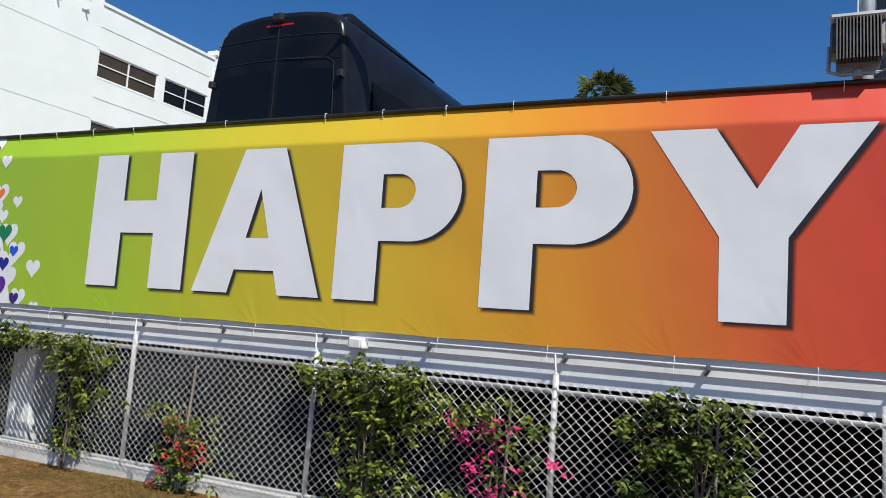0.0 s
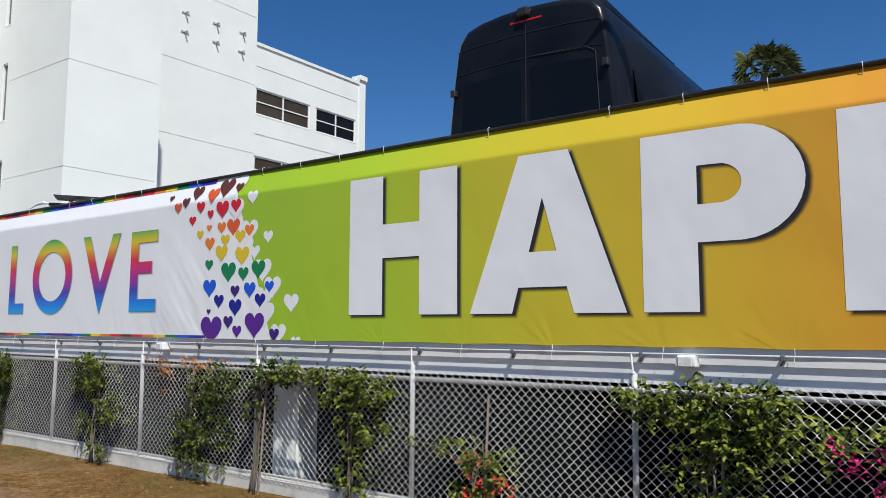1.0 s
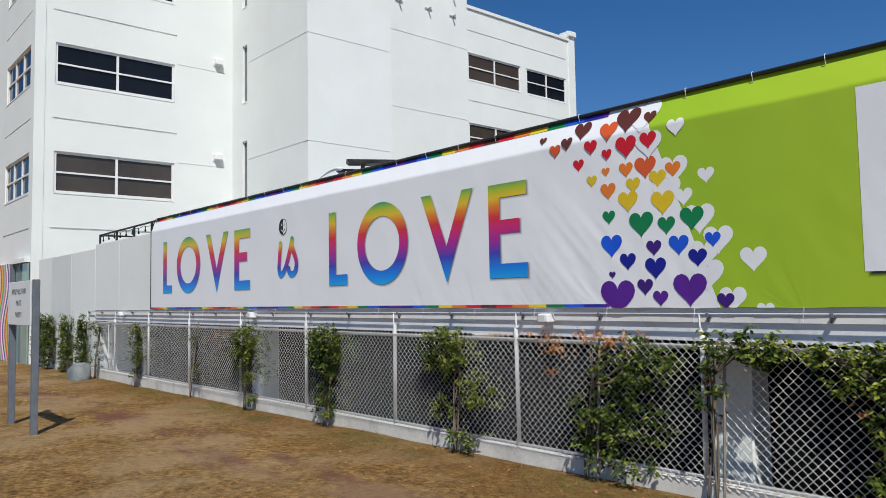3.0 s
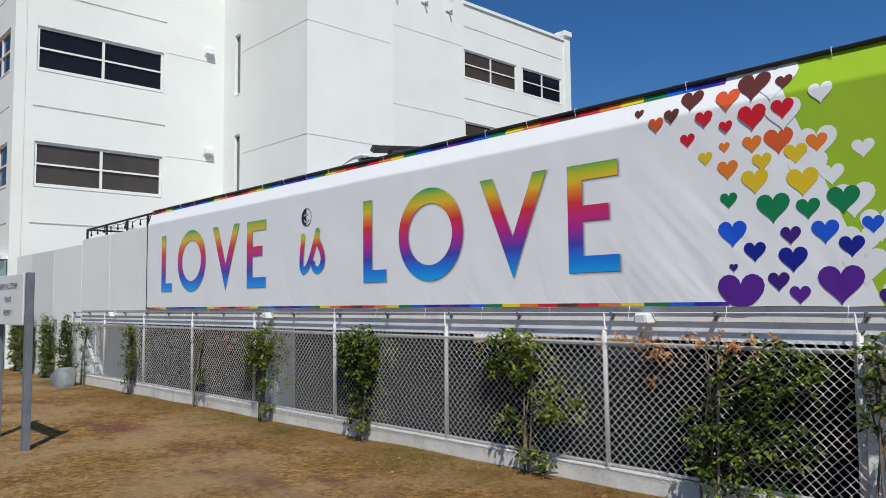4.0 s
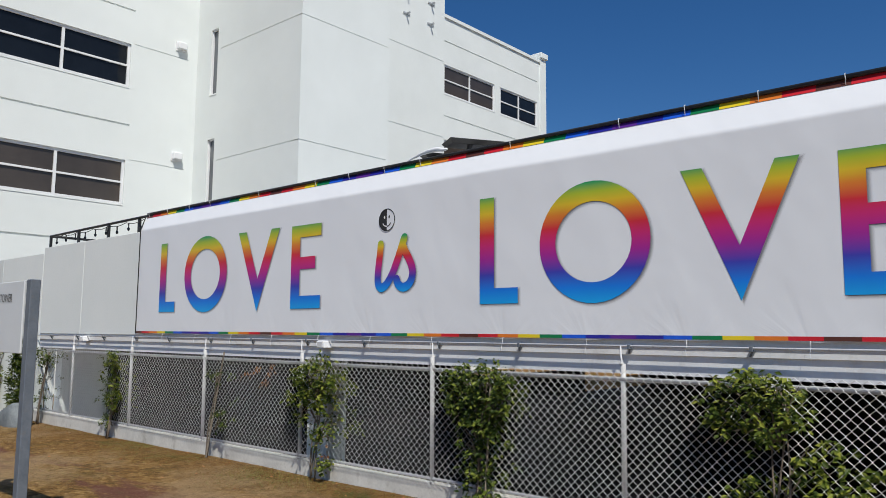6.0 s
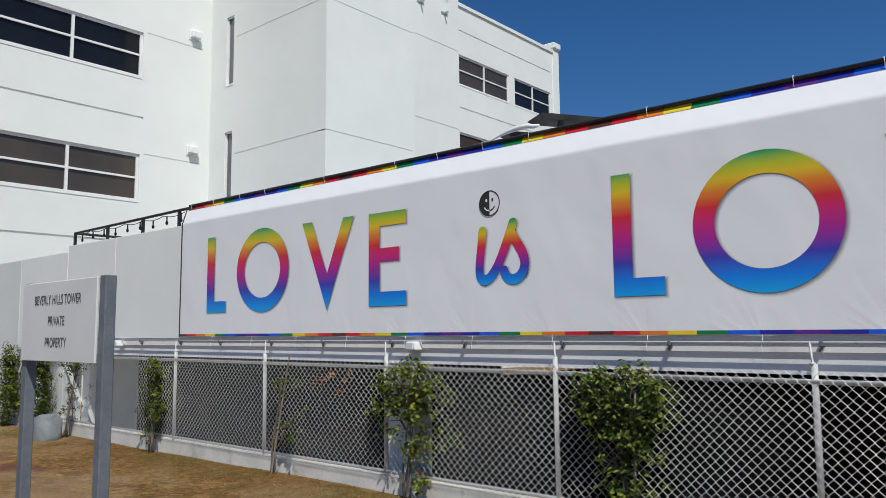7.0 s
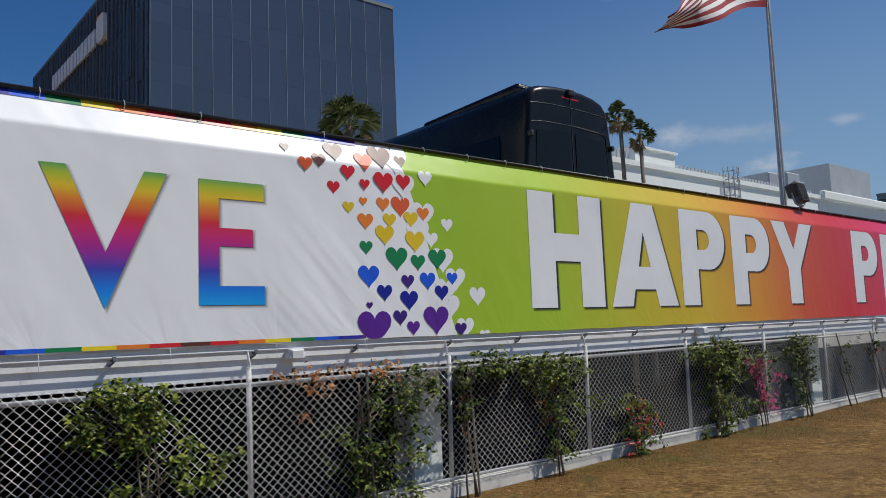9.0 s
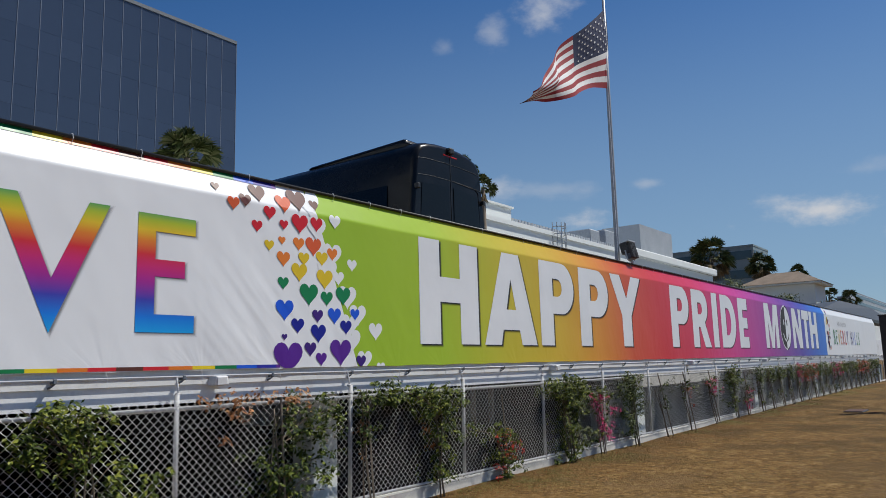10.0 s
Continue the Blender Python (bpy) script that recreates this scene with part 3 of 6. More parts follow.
tagged(part("wall_west", box_bm(-29.0, -23.62, 5.12, 5.42, -0.5, 2.93), panel_paint), "pale grey-white boundary wall with vines", "wall", kind="structure")

tagged(part("wall_patch", box_bm(-27.55, -25.68, 5.114, 5.12, -0.2, 2.92, 0.002), repaint), "greyer repainted panel on the boundary wall", "wall", kind="structure")
tagged(part("wall_pier", box_bm(-24.06, -23.63, 5.105, 5.12, -0.2, 2.93, 0.003), panel_paint), "pale pier at the end of the boundary wall", "wall", kind="structure")

# ---- banner ----
TIE0, TIE = -19.08, 0.8727
BX0, BX1, BZ0, BZF, BZ1, BY, BYT = -19.9, 31.7, 1.465, 3.045, 3.302, 5.08, 5.19


def banner_point(u, v, lift=0.0):
    """A point on the sheet: u along x, v its height; above the fold it leans back."""
    e = v - BZF - 0.014 * noise.noise((u * 0.8, 0.0, 7.0))
    over = 0.0 if e < -0.018 else (e + 0.018) ** 2 / 0.072 if e < 0.018 else e
    k = max(0.0, min((e + 0.018) / 0.036, 1.0))
    return (u, BY + (BYT - BY) * over / (BZ1 - BZF) - lift * (1 - 0.08 * k), v + lift * 0.4 * k)


def banner_sheet():
    bm = bmesh.new()
    zs = [BZ0, BZ0 + 0.02, 1.9, 2.4, 2.9] + [BZF - 0.04 + 0.008 * i for i in range(11)] + [3.12, 3.2, BZ1]
    xs = [BX0 + (BX1 - BX0) * i / 360 for i in range(361)]
    grids = []
    for back in (0.0, 0.002):
        grid = []
        for x in xs:
            scallop = 0.009 * abs(math.sin(math.pi * (x - TIE0) / TIE))
            col = []
            for i, z in enumerate(zs):
                p = banner_point(x, z + (scallop if i == 0 else -scallop * 0.6 if i == len(zs) - 1 else 0))
                col.append(bm.verts.new((p[0], p[1] + back, p[2])))
            grid.append(col)
        grids.append(grid)
    for g, flip in zip(grids, (False, True)):
        for a, b in zip(g, g[1:]):
            for i in range(len(zs) - 1):
                q = (a[i], b[i], b[i + 1], a[i + 1])
                bm.faces.new(q[::-1] if flip else q)
    return bm


banner = thing("banner", "long printed vinyl banner with rainbow blend, hearts and white lettering", "banner", at=(0, 0, 0))
part("sheet", banner_sheet(), sheet_mat, banner, smooth=True)


def grown(loop, d, outer):
    """The closed loop moved outwards by d (inwards for a hole's loop)."""
    n = len(loop)
    area = sum(loop[i][0] * loop[(i + 1) % n][1] - loop[(i + 1) % n][0] * loop[i][1] for i in range(n))
    turn = (1 if area > 0 else -1) * (1 if outer else -1)
    out = []
    for i in range(n):
        p, q, r = Vector(loop[i - 1]), Vector(loop[i]), Vector(loop[(i + 1) % n])
        e0, e1 = (q - p).normalized(), (r - q).normalized()
        n0, n1 = Vector((e0.y, -e0.x)) * turn, Vector((e1.y, -e1.x)) * turn
        m = n0 + n1
        k = 2.0 / max(m.length_squared, 0.9)
        out.append(tuple(q + m * k * d))
    return out


def soft_edge_bm(loops, to3d, inner, outer):
    """The shape with a rim over which its ink fades out."""
    loops = [[p for i, p in enumerate(lp) if (Vector(p) - Vector(lp[i - 1])).length > 1e-4] for lp in loops]
    ins = [grown(lp, -inner, k == 0) for k, lp in enumerate(loops)]
    outs = [grown(lp, outer, k == 0) for k, lp in enumerate(loops)]
    bm = flat_shape(ins, to3d)
    ink = bm.verts.layers.float.new("ink")
    for v in bm.verts:
        v[ink] = 1.0
    for a, b in zip(ins, outs):
        va = [bm.verts.new(to3d(*p)) for p in a]
        vb = [bm.verts.new(to3d(*p)) for p in b]
        for v in va:
            v[ink] = 1.0
        for i in range(len(a)):
            j = (i + 1) % len(a)
            f = bm.faces.new((va[i], va[j], vb[j], vb[i]))
            f.normal_update()
            if f.normal.y > 0:
                f.normal_flip()
    return bm


def glyph(name, loops, x, z, material, edge=None, off=(0.03, -0.025), lift=0.0026, parent=None, soft=0.022):
    """A printed letter, with its soft printed edge below it."""
    def at(dx, dz, l):
        return lambda u, v: banner_point(x + u + dx, z + v + dz, l)
    ob = part(name, flat_shape(loops, at(0, 0, lift)), material, parent or banner)
    if edge:
        part(name + "_edge", soft_edge_bm(loops, at(off[0], off[1], lift - 0.0014), soft * 0.6, soft), edge, ob)
    return ob


def gl_H(w=1.26, s=0.415):
    return [[(0, 0), (s, 0), (s, 0.525), (w - s, 0.525), (w - s, 0), (w, 0), (w, 1.30), (w - s, 1.30), (w - s, 0.84), (s, 0.84), (s, 1.30), (0, 1.30)]]


def gl_A():
    return [[(0, 0), (0.415, 0), (0.475, 0.21), (0.91, 0.21), (0.97, 0), (1.40, 0), (0.935, 1.30), (0.485, 1.30)], [(0.70, 0.935), (0.575, 0.495), (0.825, 0.495)]]


def gl_P():
    outer = [(0, 0), (0.405, 0), (0.405, 0.49), (0.66, 0.49)] + arc(0.69, 0.895, 0.43, 0.405, -86, 86) + [(0.6, 1.30), (0, 1.30)]
    inner = [(0.41, 0.76), (0.50, 0.76)] + arc(0.56, 0.9, 0.155, 0.14, -80, 80, 10) + [(0.5, 1.04), (0.41, 1.04)]
    return [outer, inner]


def gl_Y():
    return [[(0, 1.30), (0.435, 1.30), (0.70, 0.88), (0.95, 1.30), (1.395, 1.30), (0.895, 0.56), (0.895, 0), (0.485, 0), (0.475, 0.56)]]


def gl_R():
    outer = [(0, 0), (0.395, 0), (0.395, 0.46), (0.50, 0.46), (0.78, 0), (1.22, 0), (0.86, 0.545)] + arc(0.68, 0.92, 0.41, 0.365, -62, 85) + [(0.6, 1.30), (0, 1.30)]
    inner = [(0.395, 0.745), (0.52, 0.745)] + arc(0.55, 0.88, 0.15, 0.133, -80, 80, 10) + [(0.52, 1.015), (0.395, 1.015)]
    return [outer, inner]


def gl_I():
    return [[(0, 0), (0.40, 0), (0.40, 1.30), (0, 1.30)]]


def gl_D():
    outer = [(0, 0), (0.52, 0)] + arc(0.56, 0.6425, 0.66, 0.6425, -86, 86, 20) + [(0.5, 1.30), (0, 1.30)]
    inner = [(0.395, 0.30), (0.50, 0.30)] + arc(0.52, 0.6425, 0.29, 0.34, -82, 82, 16) + [(0.5, 0.985), (0.395, 0.985)]
    return [outer, inner]


def gl_E(w=0.86, s=0.395, b=0.28):
    return [[(0, 0), (w, 0), (w, b), (s, b), (s, 0.51), (w - 0.05, 0.51), (w - 0.05, 0.79), (s, 0.79), (s, 1.005), (w, 1.005), (w, 1.30), (0, 1.30)]]


def gl_M():
    return [[(0, 0), (0.36, 0), (0.36, 0.80), (0.63, 0), (0.93, 0), (1.20, 0.80), (1.20, 0), (1.56, 0), (1.56, 1.30), (1.06, 1.30), (0.785, 0.47), (0.50, 1.30), (0, 1.30)]]


def gl_N():
    return [[(0, 0), (0.36, 0), (0.36, 0.75), (0.86, 0), (1.31, 0), (1.31, 1.30), (0.95, 1.30), (0.95, 0.55), (0.46, 1.30), (0, 1.30)]]


def gl_T():
    return [[(0.33, 0), (0.73, 0), (0.73, 0.985), (1.06, 0.985), (1.06, 1.30), (0, 1.30), (0, 0.985), (0.33, 0.985)]]


BASE = 1.718
for nm, fn, gx in (("H", gl_H, -6.425), ("A", gl_A, -5.035), ("P", gl_P, -3.505), ("P", gl_P, -2.188), ("Y", gl_Y, -0.965),
                   ("P", gl_P, 2.0), ("R", gl_R, 3.33), ("I", gl_I, 4.76), ("D", gl_D, 5.43), ("E", gl_E, 6.92),
                   ("M", gl_M, 9.55), ("N", gl_N, 12.98), ("T", gl_T, 14.45), ("H", gl_H, 15.62)):
    glyph("letter_" + nm.lower(), fn(), gx, BASE, white_print, soft_dark_print, (0.034, -0.022))
part("emblem_dark", flat_shape([arc(0, 0, 0.66, 0.66, 90, 270, 24)], lambda u, v: banner_point(12.03 + u, BASE + 0.64 + v, 0.004)), black_ink, banner, "black half of the round emblem")
part("emblem_light", flat_shape([arc(0, 0, 0.66, 0.66, -90, 90, 24)], lambda u, v: banner_point(12.03 + u, BASE + 0.64 + v, 0.004)), white_print, banner, "white half of the round emblem")
part("emblem_ring", flat_shape([arc(0, 0, 0.70, 0.70, 0, 354, 40), arc(0, 0, 0.655, 0.655, 0, 354, 40)], lambda u, v: banner_point(12.03 + u, BASE + 0.64 + v, 0.006)), black_ink, banner)
part("emblem_rim", flat_shape([arc(0, 0, 0.70, 0.70, 90, 270, 24) + arc(0, 0, 0.655, 0.655, 270, 90, 24)], lambda u, v: banner_point(12.03 + u, BASE + 0.64 + v, 0.0075)), white_print, banner)
for s, m in ((-1, white_print), (1, black_ink)):
    part("emblem_mark", flat_shape([arc(0.2 * s, 0.16, 0.055, 0.10, 0, 350, 18)], lambda u, v: banner_point(12.03 + u, BASE + 0.64 + v, 0.007)), m, banner)
    a0, a1 = (270, 205) if s < 0 else (335, 270)
    part("emblem_arc", flat_shape([arc(0, -0.02, 0.42, 0.42, a0, a1, 12) + arc(0, -0.02, 0.36, 0.36, a1, a0, 12)], lambda u, v: banner_point(12.03 + u, BASE + 0.64 + v, 0.007)), m, banner)


# slender letters of the white part
def gl_l(w=0.44):
    return [[(0, 0), (w, 0), (w, 0.145), (0.17, 0.145), (0.17, 1.0), (0, 1.0)]]


def gl_o(r=0.53):
    return [arc(r, 0.505, r, 0.52, 0, 351, 40), arc(r, 0.505, r - 0.165, 0.345, 0, 351, 40)]


def gl_v(w=0.88):
    return [[(0, 1.0), (0.17, 1.0), (w / 2, 0.385), (w - 0.17, 1.0), (w, 1.0), (w / 2, -0.02)]]


def gl_e(w=0.55):
    return [[(0, 0), (w, 0), (w, 0.15), (0.165, 0.15), (0.165, 0.465), (w - 0.10, 0.465), (w - 0.10, 0.61), (0.165, 0.61), (0.165, 0.845), (w, 0.845), (w, 0.99), (0, 0.99)]]


for base, xs in ((1.785, (-19.24, -18.56, -17.25, -16.13)), (1.785, (-13.24, -12.56, -11.24, -10.115))):
    for nm, fn, gx in zip("love", (gl_l, gl_o, gl_v, gl_e), xs):
        glyph("letter_" + nm, fn(), gx, base, love_print, soft_grey_print, (0.016, -0.014))


def stroke(pts, r):
    """A round-ended brush stroke outline through pts."""
    left, right = [], []
    P = [Vector(p) for p in pts]
    for i, p in enumerate(P):
        d = (P[min(i + 1, len(P) - 1)] - P[max(i - 1, 0)]).normalized()
        nn = Vector((-d.y, d.x))
        left.append(tuple(p + nn * r))
        right.append(tuple(p - nn * r))
    d0, d1 = (P[0] - P[1]).normalized(), (P[-1] - P[-2]).normalized()
    a0 = math.degrees(math.atan2(d0.y, d0.x))
    a1 = math.degrees(math.atan2(d1.y, d1.x))
    cap1 = arc(P[-1].x, P[-1].y, r, r, a1 + 90, a1 - 90, 6)[1:-1]
    cap0 = arc(P[0].x, P[0].y, r, r, a0 + 90, a0 - 90, 6)[1:-1]
    return [left + cap1 + right[::-1] + cap0]


def bez(p0, p1, p2, p3, n=14):
    out = []
    for i in range(n + 1):
        t = i / n
        out.append(tuple((1 - t) ** 3 * a + 3 * (1 - t) ** 2 * t * b + 3 * (1 - t) * t * t * c + t ** 3 * d for a, b, c, d in zip(p0, p1, p2, p3)))
    return out


i_path = bez((0.11, 0.49), (0.10, 0.30), (0.02, 0.05), (0.12, 0.03))
up_path = bez((0.12, 0.03), (0.25, 0.02), (0.36, 0.30), (0.46, 0.54))
s_path = bez((0.45, 0.44), (0.50, 0.34), (0.64, 0.22), (0.56, 0.09))
curl_path = bez((0.56, 0.09), (0.51, 0.00), (0.38, 0.00), (0.355, 0.11))
glyph("letter_i", stroke(i_path, 0.047), -14.70, 1.955, is_print, soft_grey_print, (0.012, -0.010))
for k, path in enumerate((up_path, s_path, curl_path)):
    glyph("letter_s", stroke(path, 0.047), -14.70, 1.955, is_print, soft_grey_print, (0.012, -0.010), lift=0.0029 + 0.0003 * k)
for nm, a0, m in (("dot_dark", 90, black_ink), ("dot_light", -90, white_print)):
    part(nm, flat_shape([arc(0, 0, 0.115, 0.115, a0, a0 + 180, 20)], lambda u, v: banner_point(-14.50 + u, 2.705 + v, 0.004)), m, banner)
for s, m in ((-1, white_print), (1, black_ink)):
    part("dot_mark", flat_shape([arc(0.035 * s, 0.03, 0.011, 0.018, 0, 350, 12)], lambda u, v: banner_point(-14.50 + u, 2.705 + v, 0.0055)), m, banner)
    a0, a1 = (270, 210) if s < 0 else (330, 270)
    part("dot_arc", flat_shape([arc(0, 0, 0.075, 0.075, a0, a1, 8) + arc(0, 0, 0.062, 0.062, a1, a0, 8)], lambda u, v: banner_point(-14.50 + u, 2.705 + v, 0.0055)), m, banner)
part("dot_ring", flat_shape([arc(0, 0, 0.122, 0.122, 0, 350, 36), arc(0, 0, 0.112, 0.112, 0, 350, 36)], lambda u, v: banner_point(-14.50 + u, 2.705 + v, 0.006)), black_ink, banner)


def band_bm(z0, z1, x1, lift):
    bm = bmesh.new()
    n = 60
    a = [[bm.verts.new(banner_point(BX0 + 0.01 + (x1 - BX0) * i / n, z, lift)) for i in range(n + 1)] for z in (z0, z1)]
    for i in range(n):
        bm.faces.new((a[0][i], a[0][i + 1], a[1][i + 1], a[1][i]))
    return bm


part("lower_band", band_bm(BZ0 + 0.012, BZ0 + 0.042, -8.6, 0.003), band_print, banner, "narrow many-coloured edge band")
part("upper_band", band_bm(BZ1 - 0.060, BZ1 - 0.010, -8.6, 0.004), band_print, banner, "narrow many-coloured edge band")


def heart_loop(s):
    """A heart about s wide round its middle."""
    pts = []
    for i in range(28):
        t = 2 * math.pi * i / 28
        pts.append((s * math.sin(t) ** 3 * 0.5, s * (13 * math.cos(t) - 5 * math.cos(2 * t) - 2 * math.cos(3 * t) - math.cos(4 * t)) / 32 + 0.04 * s))
    return pts


HEARTS = {
    "brown": ((-9.35, 3.13, 0.09), (-9.03, 3.05, 0.14), (-8.86, 3.15, 0.20), (-8.35, 3.16, 0.26), (-8.12, 3.14, 0.13)),
    "rust": ((-9.17, 3.00, 0.14), (-8.55, 3.09, 0.20), (-8.16, 2.70, 0.22)),
    "red": ((-8.74, 2.97, 0.15), (-8.35, 2.915, 0.22), (-8.12, 2.935, 0.17), (-8.89, 2.82, 0.13), (-8.56, 2.875, 0.11)),
    "orange": ((-8.58, 2.715, 0.09), (-8.36, 2.705, 0.15), (-7.89, 2.645, 0.15), (-8.56, 2.535, 0.17)),
    "yellow": ((-8.74, 2.65, 0.12), (-8.29, 2.56, 0.15), (-8.04, 2.585, 0.17), (-8.35, 2.42, 0.21), (-8.00, 2.375, 0.23)),
    "green": ((-8.56, 2.295, 0.14), (-8.22, 2.205, 0.25), (-7.97, 2.175, 0.17), (-7.73, 2.215, 0.22)),
    "blue": ((-8.54, 2.035, 0.23), (-7.86, 2.00, 0.19), (-7.55, 2.025, 0.14)),
    "navy": ((-8.37, 1.885, 0.17), (-8.09, 1.815, 0.21), (-7.69, 1.885, 0.17)),
    "violet": ((-8.10, 1.99, 0.15), (-8.54, 1.77, 0.07), (-8.20, 1.655, 0.16), (-7.46, 1.525, 0.15)),
    "purple": ((-8.49, 1.565, 0.37), (-8.05, 1.555, 0.15), (-7.77, 1.625, 0.31)),
}
WHITES = ((-8.20, 3.17, 0.36), (-8.12, 2.895, 0.27), (-7.85, 3.00, 0.17), (-7.89, 2.64, 0.28), (-7.59, 2.555, 0.15), (-7.80, 2.40, 0.17), (-7.665, 2.205, 0.28), (-7.505, 2.02, 0.26),
          (-7.22, 1.85, 0.22), (-7.61, 1.74, 0.29), (-7.40, 1.54, 0.23), (-7.14, 1.45, 0.14), (-7.96, 2.47, 0.28), (-7.63, 1.91, 0.27))
layer = 0
for colour, rows in HEARTS.items():
    for hx, hz, hs in rows:
        layer += 1
        part("heart", flat_shape([[(u, max(v, BZ0 + 0.005 - hz)) for u, v in heart_loop(hs)]], lambda u, v: banner_point(hx + u, hz + v, (0.0024 if hz + hs < 2.98 else 0.007) + 0.00004 * layer)), heart_prints[colour], banner)
for k, (hx, hz, hs) in enumerate(WHITES):
    part("heart", flat_shape([[(u, max(v, BZ0 + 0.005 - hz)) for u, v in heart_loop(hs)]], lambda u, v: banner_point(hx + u, hz + v, (0.001 if hz + hs < 2.98 else 0.0045) + 0.00008 * k)), white_print, banner)

# ---- fence ----
FY = 5.055


def fence_post(x):
    post = tube_bm([(0, 0, 0.06), (0, 0, 1.275)], 0.0215, 10)
    return post


fence = thing("chain_link_fence", "white-painted chain-link fence on a low kerb", "fence")
post_me = None
for k in range(-9, 26):
    px = POST0 + STEP * k
    if post_me is None:
        ob = part("post", fence_post(px), post_paint, fence, smooth=True)
        post_me = ob.data
    else:
        ob = part_mesh("post", post_me, post_paint, fence)
    ob.location = (px, FY, 0)
    ob.rotation_euler = (radians(random.uniform(-0.5, 0.5)), radians(random.uniform(-0.8, 0.8)), 0)
FX0, FX1 = POST0 - 9 * STEP, X1
part("top_rail", tube_bm([(FX0, FY - 0.005, 1.156), (FX1, FY - 0.005, 1.156)], 0.0175, 8), post_paint, fence, smooth=True)
part("bottom_rail", tube_bm([(FX0, FY - 0.005, 0.118), (FX1, FY - 0.005, 0.118)], 0.014, 8), white_metal, fence, smooth=True)
part("bottom_wire", tube_bm([(FX0, FY - 0.028, 0.092), (FX1, FY - 0.028, 0.092)], 0.004, 6), white_metal, fence)
part("tie_rod", tube_bm([(FX0, 5.064, 1.419), (FX1, 5.064, 1.419)], 0.0088, 8), white_metal, fence, smooth=True)


def chain_mesh(x0, x1, z0, z1, w=0.0373, r=0.0024):
    """Zigzag wires, each hooked into the next by a short upright bend; three-sided section."""
    n_w = int((x1 - x0) / w)
    a, h = w / 2, 0.037
    n_s = int((z1 - z0) / h)
    base = [(r * math.cos(2.094 * j), r * math.sin(2.094 * j)) for j in range(3)]
    vs, fs = [], []
    for i in range(n_w):
        xc = x0 + (i + 0.5) * w
        bends = (-0.07, 0.07) if -20.0 < xc < 8.0 else (0.0,)
        start, rings = len(vs), 0
        for s in range(n_s + 1):
            side = 1 if (s + i) % 2 else -1
            jx = 0.0018 * math.sin(i * 0.37 + s * 0.9) + 0.002 * math.sin(i * 0.11 + s * 0.31)
            jy = 0.006 * math.sin(i * 0.021 + s * 0.11)
            for dz in bends:
                if (s == 0 and dz < 0) or (s == n_s and dz > 0):
                    continue
                over = 0.0028 * side * (1 if i % 2 else -1) * (1 if dz >= 0 else -1)
                for bx, by in base:
                    vs.append((xc + side * (a + 0.001) + bx * 1.4 + jx, FY - 0.032 + over + by + jy, z0 + (s + dz) * h))
                rings += 1
        for s in range(rings - 1):
            for j in range(3):
                p = start + s * 3 + j
                q = start + s * 3 + (j + 1) % 3
                fs.append((p, q, q + 3, p + 3))
    me = bpy.data.meshes.new("chain_link")
    me.from_pydata(vs, [], fs)
    return me


tagged(part_mesh("chain_link", chain_mesh(FX0, 30.0, 0.045, 1.236), link_wire, fence), kind="stuff")

# clamps that hold the tie rod off the beam, cable boxes and ties
clamp_me = box_bm(-0.014, 0.014, 5.052, 5.111, 1.392, 1.432, 0.004)
tube(clamp_me, [(0.010, 5.062, 1.405), (-0.010, 5.085, 1.375), (-0.026, 5.110, 1.362)], 0.008, 6)
clamp0 = part("clamp", clamp_me, sign_steel, fence)
clamp0.location.x = FX0 + 0.06
for i in range(1, 66):
    part_mesh("clamp", clamp0.data, sign_steel, fence).location.x = FX0 + i * STEP / 2 + (0.06 if i % 2 == 0 else 0.0)
cap_bm = bmesh.new()
bmesh.ops.create_uvsphere(cap_bm, u_segments=10, v_segments=6, radius=0.022, matrix=Matrix.Translation((0, 0, 1.276)) @ Matrix.Diagonal((1, 1, 0.7, 1)))
cap0 = part("post_cap", cap_bm, post_paint, fence, smooth=True)
strap0 = part("post_strap", tube_bm([(0.004, FY - 0.004, 1.27), (-0.004, FY - 0.006, 1.33), (-0.012, FY + 0.004, 1.40), (-0.016, FY + 0.008, 1.424)], 0.0085, 6), white_metal, fence)
for k in range(-9, 26):
    ob = cap0 if k == -9 else part_mesh("post_cap", cap0.data, post_paint, fence)
    ob.location = (POST0 + STEP * k, FY, 0)
    st_ob = strap0 if k == -9 else part_mesh("post_strap", strap0.data, white_metal, fence)
    st_ob.location.x = POST0 + STEP * k
box0 = None
for k in range(-8, 26, 3):
    bx = POST0 + STEP * k + 0.40
    if box0 is None:
        jb = thing("junction_box", "small white weatherproof electrical box on the tie rod", "box", "boxes along the rod", at=(bx, 5.06, 1.378))
        hood = box_bm(-0.075, 0.075, -0.07, 0.045, -0.045, 0.04, 0.012, 2)
        for v in hood.verts:
            v.co.x *= 1.0 - 2.6 * (v.co.z + 0.045)
        part("housing", hood, white_metal, jb)
        part("lid", box_bm(-0.05, 0.05, -0.078, -0.068, -0.04, 0.03, 0.004), white_metal, jb)
        box0 = jb
    else:
        copy_thing(box0, pose(bx, 5.06, 1.378, 0, 0, random.uniform(-6, 6)))
tie_bm = tube_bm([(0, 5.075, 1.475), (0.004, 5.062, 1.44), (0, 5.050, 1.392), (0.004, 5.052, 1.35), (0.002, 5.07, 1.325)], 0.002, 5)
tie0 = part("tie", tie_bm, white_print, banner)
tie0.location.x = TIE0
i = 1
